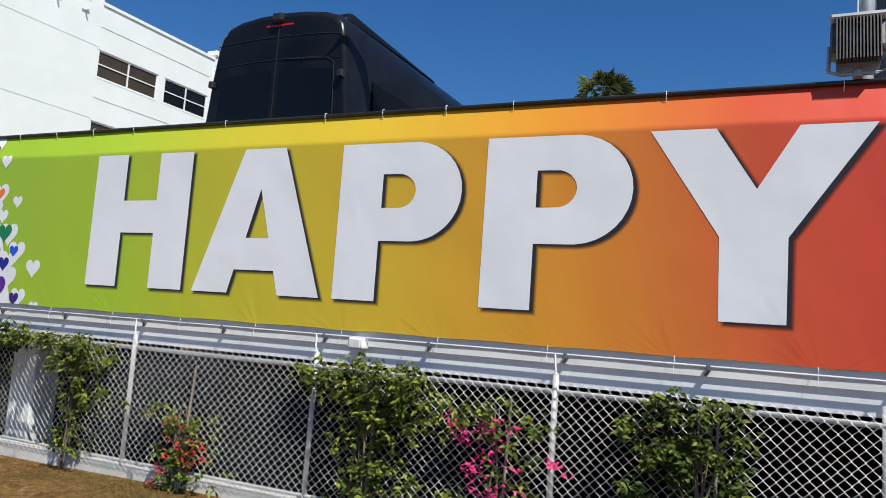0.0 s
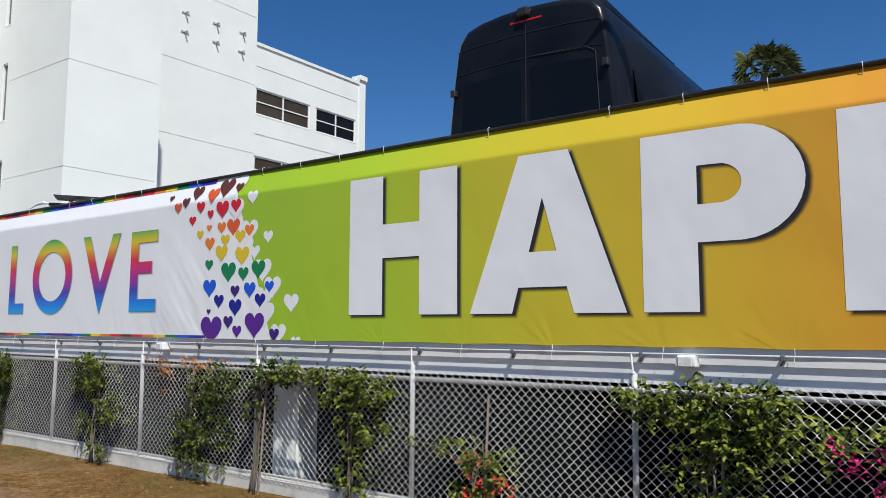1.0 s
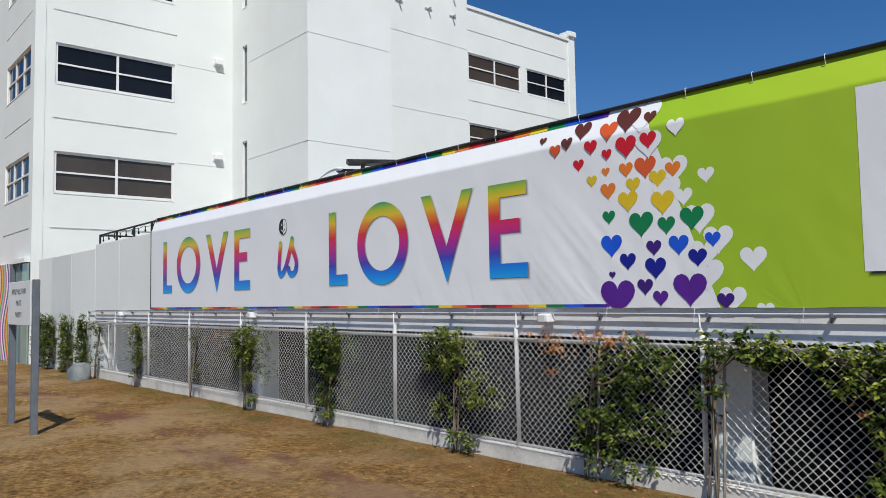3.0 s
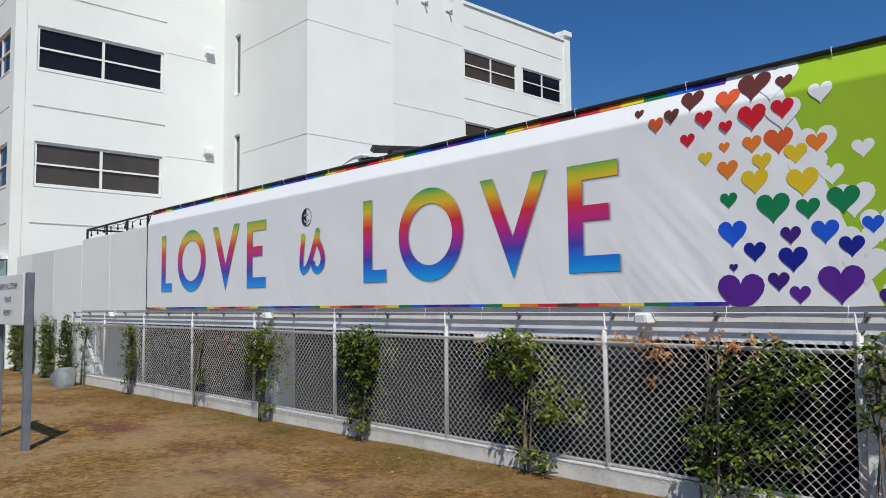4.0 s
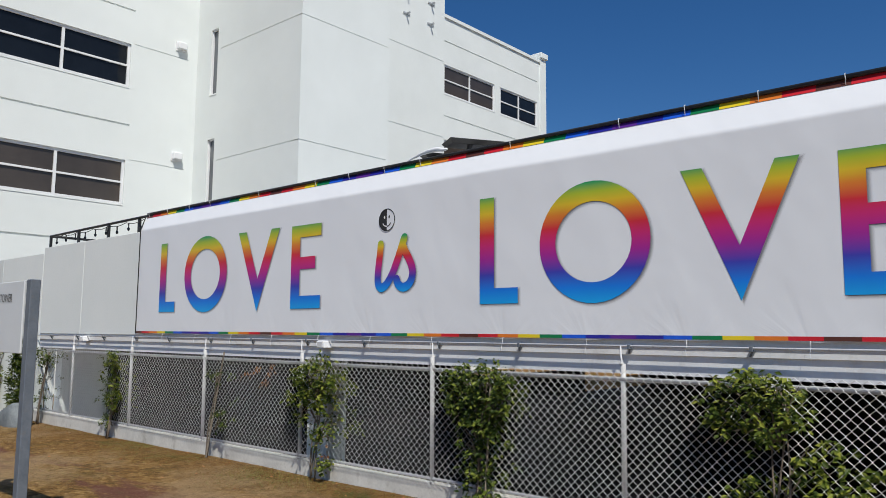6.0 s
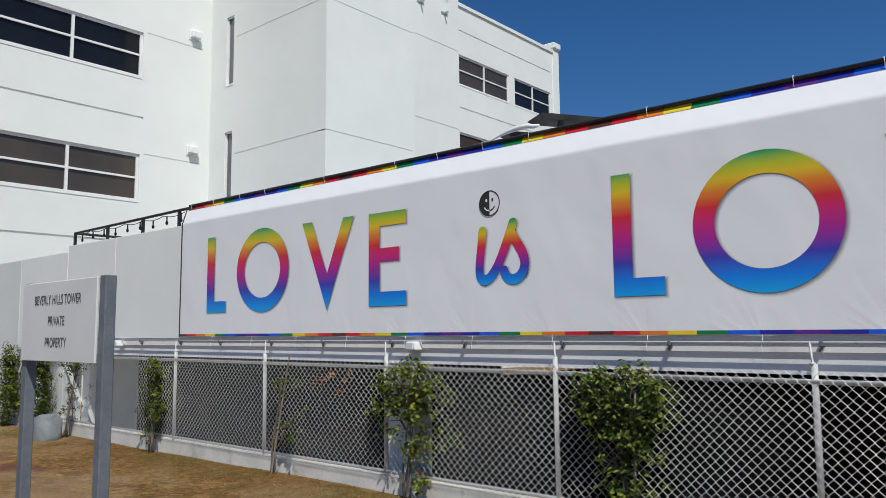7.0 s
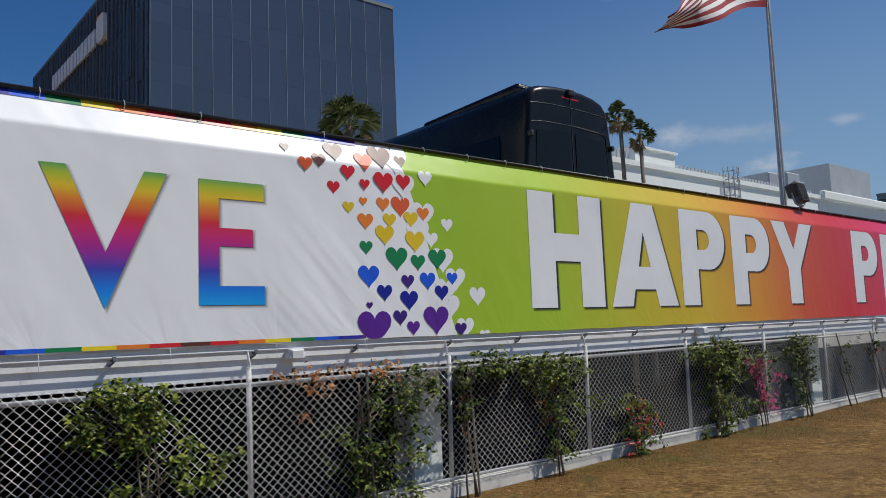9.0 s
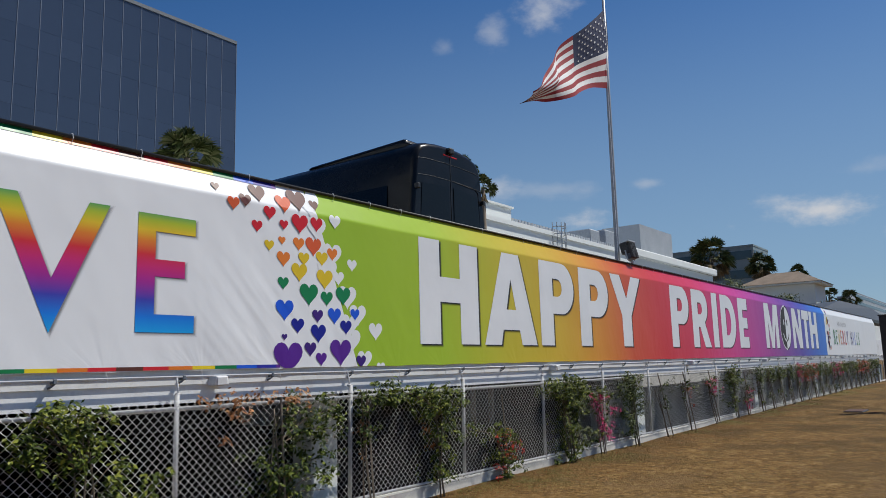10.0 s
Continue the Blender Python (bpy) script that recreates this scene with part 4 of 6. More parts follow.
while TIE0 + TIE * i < 20:
    part_mesh("tie", tie0.data, white_print, banner).location.x = TIE0 + TIE * i + random.uniform(-0.01, 0.01)
    i += 1
top_tie = part("top_tie", tube_bm([(0, 5.166, 3.25), (0.003, 5.148, 3.295), (0, 5.152, 3.328), (0, 5.178, 3.336)], 0.003, 5), white_print, banner)
top_tie.location.x = BX0 + 0.09
i = 1
while BX0 + 0.09 + 0.573 * i < 22:
    if i % 7 not in (4, 6):
        part_mesh("top_tie", top_tie.data, white_print, banner).location.x = BX0 + 0.09 + 0.573 * i + random.uniform(-0.02, 0.02)
    i += 1
rail = thing("top_rail_pipe", "thin black pipe rail along the banner's top edge", "rail")
part("pipe", tube_bm([(BX0 + 0.02, 5.172, 3.309), (BX1, 5.172, 3.309)], 0.018, 8), black_metal, rail, smooth=True)
for i in range(26):
    part("stanchion", box_bm(BX0 + 0.1 + 2.0 * i, BX0 + 0.14 + 2.0 * i, 5.196, 5.222, 2.985, 3.30), black_metal, rail)
part("edge_cord", tube_bm([(BX0, 5.075, 1.47), (BX0, 5.075, 3.04), (BX0, 5.155, 3.29)], 0.009, 6), black_metal, banner)

# railing with bulbs over the pale panels
railing = thing("railing", "black metal railing with a string of bulbs", "railing")
part("handrail", tube_bm([(-23.6, 5.2, 3.26), (-19.95, 5.2, 3.29)], 0.022, 8), black_metal, railing)
part("handrail", tube_bm([(-23.6, 5.2, 3.26), (-23.6, 9.5, 3.26)], 0.022, 8), black_metal, railing)
for rx in (-23.6, -22.4, -21.25, -20.2):
    part("baluster", box_bm(rx - 0.02, rx + 0.02, 5.18, 5.22, 2.97, 3.27), black_metal, railing)
bulbs = thing("string_lights", "black cord with clear hanging bulbs", "lights")
cord = []
for i in range(37):
    cord.append((-23.55 + 3.55 * i / 36, 5.17, 3.24 - 0.035 * abs(math.sin(math.pi * i / 6))))
part("cord", tube_bm(cord, 0.006, 5), cable_black, bulbs)
for i in range(3, 36, 4):
    x, y, z = cord[i]
    part("socket", tube_bm([(x, y, z), (x, y, z - 0.07)], 0.012, 6), cable_black, bulbs)
    bb = bmesh.new()
    bmesh.ops.create_uvsphere(bb, u_segments=8, v_segments=6, radius=0.022, matrix=Matrix.Translation((x, y, z - 0.095)) @ Matrix.Diagonal((1, 1, 1.4, 1)))
    part("bulb", bb, window_glass, bulbs, smooth=True)

# ---- white office building ----
office = thing("office_building", "white stucco office building with dark ribbon windows", "building", at=(0, 0, 0))


def face_x(X):
    return lambda u, d, z: (X - d, u, z)


def face_y(Y):
    return lambda u, d, z: (u, Y + d, z)


def placed_box(bm, place, u0, u1, d0, d1, z0, z1):
    ps = [Vector(place(u, d, z)) for u in (u0, u1) for d in (d0, d1) for z in (z0, z1)]
    return box(bm, *[f(p[k] for p in ps) for k in range(3) for f in (min, max)])


def window(place, u0, u1, z0, z1, cols, rows, glass, parent, fw=0.075):
    """A framed window set back in its opening."""
    cells = []
    for i in range(cols):
        for j in range(rows):
            a, b = u0 + (u1 - u0) * i / cols, u0 + (u1 - u0) * (i + 1) / cols
            c, d = z0 + (z1 - z0) * j / rows, z0 + (z1 - z0) * (j + 1) / rows
            cells.append((a + fw * (0.5 if i else 1), b - fw * (0.5 if i < cols - 1 else 1), c + fw * (0.35 if j else 1), d - fw * (0.35 if j < rows - 1 else 1)))
    bm = wall_bm(u0, u1, z0, z1, 0.1, cells, lambda u, d, z: place(u, d + 0.04, z))
    frame_ob = part("window", bm, frame_white, parent, "white window frame with dark panes")
    for i in range(cols):
        for j in range(rows):
            pb = placed_box(bmesh.new(), place, u0 + (u1 - u0) * i / cols + 0.01, u0 + (u1 - u0) * (i + 1) / cols - 0.01, 0.085, 0.1, z0 + (z1 - z0) * j / rows + 0.01, z0 + (z1 - z0) * (j + 1) / rows - 0.01)
            part("pane", pb, glass, frame_ob)
    sill = placed_box(bmesh.new(), place, u0, u1, -0.012, 0.03, z0 - 0.03, z0)
    part("sill", sill, stucco, frame_ob)
    return frame_ob


def groove(place, u0, u1, z, parent, tall=0.05, deep_in=0.05):
    """Fills the back of a groove that is cut through the wall, so that it is only deep_in deep."""
    part("groove_back", placed_box(bmesh.new(), place, u0 - 0.02, u1 + 0.02, deep_in, 0.28, z - 0.02, z + tall + 0.02), stucco, parent)


frame_white = worn("white_window_frame", (0.70, 0.71, 0.72), (0.80, 0.80, 0.80), 2, 30, 0.45, bump=0.03)
TOP, FL = 19.5, 3.43
AX, AY0, BYF, BXR, BY2, CX, CY, DY = -29.6, 5.08, 11.5, -24.4, 14.77, -30.2, 23.75, 31.9
# wing with the paired windows
REV, JNT = 0.05, 0.026
wa = [(5.62, 9.38, 1.63 + FL * i, 2.93 + FL * i) for i in range(1, 5)]
ga = [(5.55, 9.45, 3.93 + FL * i, 3.93 + FL * i + REV) for i in range(4)]
ja = [(9.5, 11.2, 6.37 + FL * i, 6.37 + FL * i + JNT) for i in range(4)]
part("wall", wall_bm(AY0, BYF, -0.5, TOP, 0.3, wa + ga + ja, face_x(AX)), stucco, office)
for i, h in enumerate(wa):
    window(face_x(AX), *h, 2, 2, blind_glass if i == 0 else window_glass, office)
for u0, u1, z, _ in ga:
    groove(face_x(AX), u0, u1, z, office)
for u0, u1, z, _ in ja:
    groove(face_x(AX), u0, u1, z, office, JNT, 0.016)
wl = [(-33.6, -30.3, 1.63 + FL * i, 2.93 + FL * i) for i in range(1, 5)]
gl = [(-33.8, -30.2, 3.93 + FL * i, 3.93 + FL * i + REV) for i in range(4)]
part("wall", wall_bm(-46.0, AX - 0.3, -0.5, TOP, 0.3, wl + gl, face_y(AY0)), stucco, office)
for h in wl:
    window(face_y(AY0), *h, 3, 2, window_glass, office)
for u0, u1, z, _ in gl:
    groove(face_y(AY0), u0, u1, z, office)
part("corner_pier", box_bm(AX - 0.25, AX + 0.02, AY0 - 0.05, AY0 + 0.25, -0.5, TOP), stucco, office)
# stair block
wb = [(-28.82, -28.45, 1.75 + FL * i, 3.8 + FL * i) for i in range(1, 5)]
jb_y = [(-28.3, BXR, 3.09 + FL * i, 3.09 + FL * i + JNT) for i in range(5)]
jb_x = [(BYF + 0.3, BY2 - 0.1, 3.09 + FL * i, 3.09 + FL * i + JNT) for i in range(5)]
part("wall", wall_bm(AX, BXR, -0.5, TOP, 0.3, wb + jb_y, face_y(BYF)), stucco, office)
for h in wb:
    window(face_y(BYF), *h, 1, 1, grey_glass, office, 0.04)
part("wall", wall_bm(BYF + 0.3, BY2, -0.5, TOP, 0.3, jb_x, face_x(BXR)), stucco, office)
for u0, u1, z, _ in jb_y:
    groove(face_y(BYF), u0, u1 - 0.035, z, office, JNT, 0.016)
for u0, u1, z, _ in jb_x:
    part("groove_back", box_bm(BXR - 0.28, BXR - 0.016, BYF + 0.016, u1 + 0.02, z - 0.02, z + JNT + 0.02), stucco, office)
part("wall", box_bm(CX, BXR - 0.3, BY2 - 0.3, BY2, -0.5, TOP), stucco, office)
# tower and far wing
jc = [(16.0, CY - 0.05, 3.13 + FL * i, 3.13 + FL * i + 0.034) for i in range(5)]
part("wall", wall_bm(BY2, CY, -0.5, TOP, 0.3, jc, face_x(CX + 0.1)), stucco, office)
for u0, u1, z, _ in jc:
    groove(face_x(CX + 0.1), u0, u1, z, office, 0.034, 0.016)
wd = [(u, v, 1.75 + FL * i, 3.1 + FL * i) for i in range(1, 4) for u, v in ((23.85, 27.55), (28.0, 31.15))]
gd = [(CY + 0.1, DY - 0.75, 4.15 + FL * i, 4.15 + FL * i + 0.06) for i in range(4)]
part("wall", wall_bm(CY, DY - 0.5, -0.5, 15.55, 0.3, wd + gd, face_x(CX)), stucco, office)
for i, h in enumerate(wd):
    window(face_x(CX), *h, 2, 2, blind_glass if i % 2 == 0 else window_glass, office)
for u0, u1, z, _ in gd:
    groove(face_x(CX), u0, u1, z, office, 0.06)
part("coping", box_bm(CX - 0.4, CX + 0.06, CY, DY - 0.5, 15.55, 15.70), stucco, office)
part("corner_pier", box_bm(CX - 0.5, CX + 0.06, DY - 0.5, DY, -0.5, 15.8), stucco, office)
part("corner_cap", box_bm(CX - 0.55, CX + 0.16, DY - 0.56, DY + 0.08, 15.8, 16.1, 0.03), stucco, office)
part("roof", box_bm(-46, CX - 0.3, AY0 + 0.3, CY, TOP - 0.4, TOP - 0.1), stucco, office)
part("roof", box_bm(-46, CX - 0.5, CY, DY, 14.6, 14.9), stucco, office)
part("wall", box_bm(-46, CX - 0.5, DY - 0.3, DY, -0.5, 15.5), stucco, office)
# small wall lamps and roof-hoist brackets
for i in range(4):
    wl0 = thing("wall_lamp", "small white box lamp on the office wall", "lamp", "office wall lamps", at=(AX, 10.93, 6.72 + FL * (i - 0)))
    part("housing", box_bm(0.0, 0.16, -0.14, 0.14, -0.09, 0.12, 0.02), frame_white, wl0)
    part("back_plate", box_bm(0.0, 0.03, -0.17, 0.17, -0.13, 0.15), frame_white, wl0)
for i, (y, z) in enumerate(((19.6, 15.7), (21.3, 15.75), (22.85, 15.8), (19.6, 14.8), (21.3, 14.85), (22.8, 14.85))):
    br = thing("wall_bracket", "grey metal bracket high on the office wall", "bracket", "office wall brackets", at=(CX + 0.1, y, z))
    part("arm", box_bm(0.0, 0.22, -0.03, 0.03, -0.03, 0.03), steel, br)
    part("plate", box_bm(0.0, 0.04, -0.2, 0.2, -0.035, 0.035), grey_cladding, br)
# ground-floor entrance and painted wall
entrance = thing("entrance", "recessed dark glass entrance of the office", "entrance")
part("glass_door", box_bm(-31.2, -29.64, 4.96, 5.0, -0.3, 2.88), teal_door_glass, entrance)
part("door_bar", box_bm(-30.5, -30.44, 4.93, 4.96, -0.3, 2.88), sign_steel, entrance)
part("door_frame", box_bm(-31.3, -31.2, 4.82, 4.95, -0.3, 2.9), sign_steel, entrance)
part("lintel", box_bm(-31.45, -29.65, 4.86, 5.07, 2.9, 3.02), stucco, entrance)
mural = thing("mural_wall", "low wall painted with curving rainbow stripes", "wall", kind="structure")
part("wall", box_bm(-40.0, -31.5, 4.9, 5.07, -0.5, 2.95), mural_paint, mural)

# ---- van ----
VX, VY, VZ = -4.83, 5.72, 1.952
van = thing("van", "tall black passenger van parked on the deck, rear to the parapet", "van", at=(VX, VY, VZ))


def van_section(y, k=1.0, lift=0.0, tip=0.0):
    """Half-outline mirrored: (x, z) round the body at y; k narrows it, tip lowers the roof."""
    half = [(0.80, 0.32), (0.93, 0.42), (0.965, 0.9), (0.95, 1.25), (0.892, 1.6), (0.845, 2.05), (0.80, 2.37), (0.762, 2.50), (0.68, 2.59), (0.52, 2.64), (0.28, 2.672), (0.0, 2.685)]
    pts = [(x * k, y, z - tip * max(0, (z - 1.2) / 1.38)) for x, z in half]
    return pts + [(-x, yy, z) for x, yy, z in pts[-2::-1]]


vb = bmesh.new()
rings = []
for y, k, tip in ((0.0, 0.945, 0.075), (0.015, 0.97, 0.04), (0.045, 0.988, 0.015), (0.10, 1.0, 0.0), (1.5, 1.0, 0.0), (4.3, 1.0, 0.02), (5.2, 0.98, 0.35), (5.9, 0.95, 1.15), (6.7, 0.86, 1.45)):
    rings.append([vb.verts.new(p) for p in van_section(y, k, 0, tip)])
for a, b in zip(rings, rings[1:]):
    for i in range(len(a) - 1):
        vb.faces.new((a[i], a[i + 1], b[i + 1], b[i]))
    vb.faces.new((a[-1], a[0], b[0], b[-1]))
vb.faces.new(rings[0])
vb.faces.new(rings[-1][::-1])
bmesh.ops.recalc_face_normals(vb, faces=vb.faces)
van_body = part("body", vb, van_paint, van, smooth=True)
for f in van_body.data.polygons:
    f.use_smooth = len(f.vertices) == 4
for s, nm in ((-1, "rear_window"), (1, "rear_window")):
    w = bmesh.new()
    vs = [w.verts.new(p) for p in ((s * 0.06, -0.008, 1.32), (s * 0.74, -0.006, 1.32), (s * 0.68, -0.008, 2.02), (s * 0.06, -0.010, 2.06))]
    f = w.faces.new(vs if s < 0 else vs[::-1])
    r = bmesh.ops.extrude_face_region(w, geom=[f])
    bmesh.ops.translate(w, verts=[v for v in r["geom"] if isinstance(v, bmesh.types.BMVert)], vec=(0, 0.03, 0))
    bmesh.ops.recalc_face_normals(w, faces=w.faces)
    part(nm, w, van_glass, van)
part("door_seam", box_bm(-0.005, 0.005, -0.006, 0.02, 0.5, 2.56), black_metal, van)
for z in (2.16, 2.40):
    crease = [(0.78 * math.sin(radians(a)), -0.002, z + 0.05 * math.cos(radians(a)) - 0.05) for a in range(-80, 81, 10)]
    part("door_crease", tube_bm(crease, 0.0035, 6), black_metal, van)
part("window_seam", tube_bm([(0.74, -0.004, 1.3), (0.70, -0.004, 2.08), (0.62, -0.004, 2.13), (0.06, -0.004, 2.16)], 0.005, 6), black_metal, van)
for s in (-1, 1):
    for z in (1.95, 1.05):
        part("hinge", box_bm(s * 0.80 - 0.03, s * 0.80 + 0.03, -0.05, 0.02, z - 0.035, z + 0.035, 0.008), black_metal, van)
    part("tail_lamp", box_bm(s * 0.87 - 0.05, s * 0.87 + 0.05, -0.02, 0.05, 0.75, 1.25, 0.01), red_plastic, van)
    sw = bmesh.new()
    for y0, y1 in ((0.42, 2.3), (2.36, 3.9)):
        vs = [sw.verts.new((s * x, y, z)) for x, y, z in ((0.962, y0, 1.28), (0.962, y1, 1.28), (0.858, y1, 2.02), (0.858, y0 + 0.06, 2.02))]
        sw.faces.new(vs if s > 0 else vs[::-1])
    part("side_window", sw, van_glass, van)
    for y in (1.15, 5.3):
        wh = part("wheel", tube_bm([(-0.11, 0, 0), (0.11, 0, 0)], 0.34, 20), black_metal, van)
        wh.location = (s * 0.84, y, 0.34)
        part("rim", tube_bm([(-0.115, 0, 0), (0.115, 0, 0)], 0.2, 14), steel, wh)
part("brake_lamp", box_bm(-0.17, 0.17, -0.004, 0.05, 2.51, 2.535, 0.006), red_plastic, van)
rc = box_bm(-0.07, 0.05, -0.05, 0.09, 2.55, 2.645, 0.02, 2)
part("camera_housing", rc, black_metal, van)
ru = box_bm(-0.66, 0.66, 0.2, 2.3, 2.56, 2.725, 0.06, 3)
for v in ru.verts:
    if v.co.y > 1.6 and v.co.z > 2.66:
        v.co.z -= 0.07
    if v.co.y < 0.3 and v.co.z > 2.66:
        v.co.y += 0.10
part("roof_unit", ru, van_paint, van, smooth=True)
part("bumper", box_bm(-0.9, 0.9, -0.08, 0.1, 0.35, 0.62, 0.04, 2), black_metal, van)

# ---- white car with a roof tent ----
suv = thing("car", "white car with flat black trays on its roof rack", "car", at=(-14.75, 6.2, 1.952))
cb = bmesh.new()
rings = []
for y, w, z0, z1 in ((0.0, 0.78, 0.45, 1.05), (0.15, 0.84, 0.3, 1.62), (0.5, 0.80, 0.3, 1.74), (2.2, 0.78, 0.3, 1.74), (2.9, 0.84, 0.3, 1.10), (4.2, 0.80, 0.3, 0.98), (4.4, 0.72, 0.42, 0.7)):
    prof = [(w * 0.9, z0), (w * 1.1, (z0 + 0.3)), (w * 1.08, min(z1, 0.95)), (w * 0.86, z1 - 0.06), (w * 0.72, z1), (0, z1 + 0.02)]
    pts = [(x, y, z) for x, z in prof] + [(-x, y, z) for x, z in prof[-2::-1]]
    rings.append([cb.verts.new(p) for p in pts])
for a, b in zip(rings, rings[1:]):
    for i in range(len(a) - 1):
        cb.faces.new((a[i], a[i + 1], b[i + 1], b[i]))
    cb.faces.new((a[-1], a[0], b[0], b[-1]))
cb.faces.new(rings[0])
cb.faces.new(rings[-1][::-1])
bmesh.ops.recalc_face_normals(cb, faces=cb.faces)
part("body", cb, white_metal, suv, smooth=True)
for s in (-1, 1):
    for y in (0.9, 3.5):
        wh = part("wheel", tube_bm([(-0.1, 0, 0), (0.1, 0, 0)], 0.33, 18), black_metal, suv)
        wh.location = (s * 0.80, y, 0.33)
        part("rim", tube_bm([(-0.105, 0, 0), (0.105, 0, 0)], 0.2, 12), steel, wh)
    part("roof_rail", tube_bm([(s * 0.55, 0.4, 1.80), (s * 0.55, 2.2, 1.80)], 0.02, 6), black_metal, suv)
for y in (0.55, 1.35):
    part("crossbar", box_bm(-0.6, 0.6, y, y + 0.05, 1.76, 1.80, 0.01), black_metal, suv)


def wing_panel(x, y, z, width, length, thick, turn):
    """A flat tray with tapered ends, its near corner at x, y."""
    bm = bmesh.new()
    lo = [bm.verts.new(p) for p in ((0.07, 0.05, 0), (width - 0.07, 0.05, 0), (width - 0.07, length, 0), (0.07, length, 0))]
    hi = [bm.verts.new(p) for p in ((0, 0, thick), (width, 0, thick), (width, length, thick), (0, length, thick))]
    for i in range(4):
        bm.faces.new((lo[i], lo[(i + 1) % 4], hi[(i + 1) % 4], hi[i]))
    bm.faces.new(lo[::-1])
    bm.faces.new(hi)
    bmesh.ops.bevel(bm, geom=bm.edges[:], offset=0.010, segments=2, affect="EDGES", profile=0.5)
    bm.transform(Matrix.Translation((x, y, z)) @ Matrix.Rotation(radians(turn), 4, "Z"))
    return bm


part("roof_tray", wing_panel(-0.36, 0.42, 1.915, 0.42, 1.15, 0.055, -32), black_metal, suv, "flat black roof tray")
part("roof_tray", wing_panel(-0.86, 0.55, 1.86, 0.30, 0.6, 0.05, -32), black_metal, suv, "flat black roof tray")
for x, y, z0, z1 in ((0.02, 0.5, 1.72, 1.93), (0.3, 0.9, 1.72, 1.93), (0.02, 1.1, 1.74, 1.93), (-0.6, 0.75, 1.6, 1.87)):
    part("tray_foot", tube_bm([(x - 0.03, y, z0), (x + 0.05, y, z1)], 0.035, 8), black_metal, suv)
part("rear_window", box_bm(-0.6, 0.6, 0.06, 0.12, 1.15, 1.52, 0.01), van_glass, suv)
sp = [(-0.74 + 0.075 * i, 0.12, 1.715 + 0.105 * math.sin(0.5 * math.pi * min(i / 7, 1)) - (0.02 if i > 8 else 0)) for i in range(11)]
part("spoiler", tube_bm(sp, [0.005, 0.008, 0.012, 0.016, 0.021, 0.026, 0.03, 0.032, 0.03, 0.026, 0.014], 8), white_metal, suv, smooth=True)

# ---- flagpole, flag and floodlight ----
PX, PY = 0.37, 5.47
pole = thing("flagpole", "tall grey metal flagpole with a gilt ball", "flagpole", at=(PX, PY, 1.95))
part("shaft", tube_bm([(0, 0, 0), (0, 0, 1.5), (0.04, 0, 4.6), (0.09, 0, 7.12)], [0.055, 0.052, 0.042, 0.03], 12), steel, pole, smooth=True)
part("base_flange", tube_bm([(0, 0, 0), (0, 0, 0.08)], 0.13, 14), steel, pole)
gb = bmesh.new()
bmesh.ops.create_uvsphere(gb, u_segments=14, v_segments=9, radius=0.07, matrix=Matrix.Translation((0.09, 0, 7.2)))
part("ball", gb, gilt, pole, "gilt ball", smooth=True)
part("halyard", tube_bm([(-0.05, -0.03, 0.9), (-0.045, -0.035, 5), (0.03, -0.03, 7.0)], 0.006, 5), white_print, pole)
flag = thing("flag", "red, white and blue striped flag with stars, blowing in the wind", "flag", at=(PX, PY, 1.95))


def flag_point(u, v):
    """u from the hoist to the fly, v from the bottom to the top."""
    x = 0.02 + 0.05 * v - 3.9 * u + 0.35 * u * (1 - v) + 0.1 * math.sin(7 * u + 2 * v)
    top = 6.85 - 3.05 * u ** 0.95
    low = 5.02 - 1.30 * u + 0.10 * math.sin(6.5 * u)
    z = low + (top - low) * v + 0.05 * math.sin(9 * u + 3 * v) * u
    y = 0.13 * math.sin(8.5 * u - 3.2 * v) * (0.2 + u) + 0.07 * math.sin(19 * u + 5 * v) * u - 0.2 * u
    return Vector((x, y, z))


fm = bmesh.new()
NU, NV = 48, 52
gv = [[fm.verts.new(flag_point(i / NU, j / NV)) for j in range(NV + 1)] for i in range(NU + 1)]
for i in range(NU):
    for j in range(NV):
        f = fm.faces.new((gv[i][j], gv[i][j + 1], gv[i + 1][j + 1], gv[i + 1][j]))
        stripe = j // 4
        f.material_index = 2 if (i < 19 and stripe >= 6) else (0 if stripe % 2 == 0 else 1)
        f.smooth = True
cloth = part("cloth", fm, None, flag)
for m in (flag_red, flag_white, flag_blue):
    cloth.data.materials.append(m)
st = bmesh.new()
for r in range(9):
    for c in range(6 - r % 2):
        u = 0.39 * (1 + 2 * c + r % 2) / 12.4
        v = 6 / 13 + 7 / 13 * (r + 1) / 10
        for side in (-1, 1):
            ring = []
            for k in range(10):
                rad = 0.008 if k % 2 else 0.018
                a = math.pi * k / 5
                p = flag_point(u + 0.6 * rad * math.cos(a), v + 1.1 * rad * math.sin(a))
                ring.append(st.verts.new(p + Vector((0, 0.012 * side, 0))))
            st.faces.new(ring)
tagged(part("stars", st, flag_white, flag), kind="stuff")
flood = thing("floodlight", "grey finned floodlight on a bracket over the parapet", "lamp", at=(0.31, 5.20, 3.52))
part("body", box_bm(-0.16, 0.16, -0.07, 0.10, -0.02, 0.22, 0.03, 2), bronze, flood)
part("rim", box_bm(-0.165, 0.165, -0.125, -0.05, 0.19, 0.225, 0.008), steel, flood)
for i in range(14):
    part("fin", box_bm(-0.125 + 0.0192 * i - 0.004, -0.125 + 0.0192 * i + 0.004, -0.12, -0.06, -0.12, 0.19), bronze, flood)
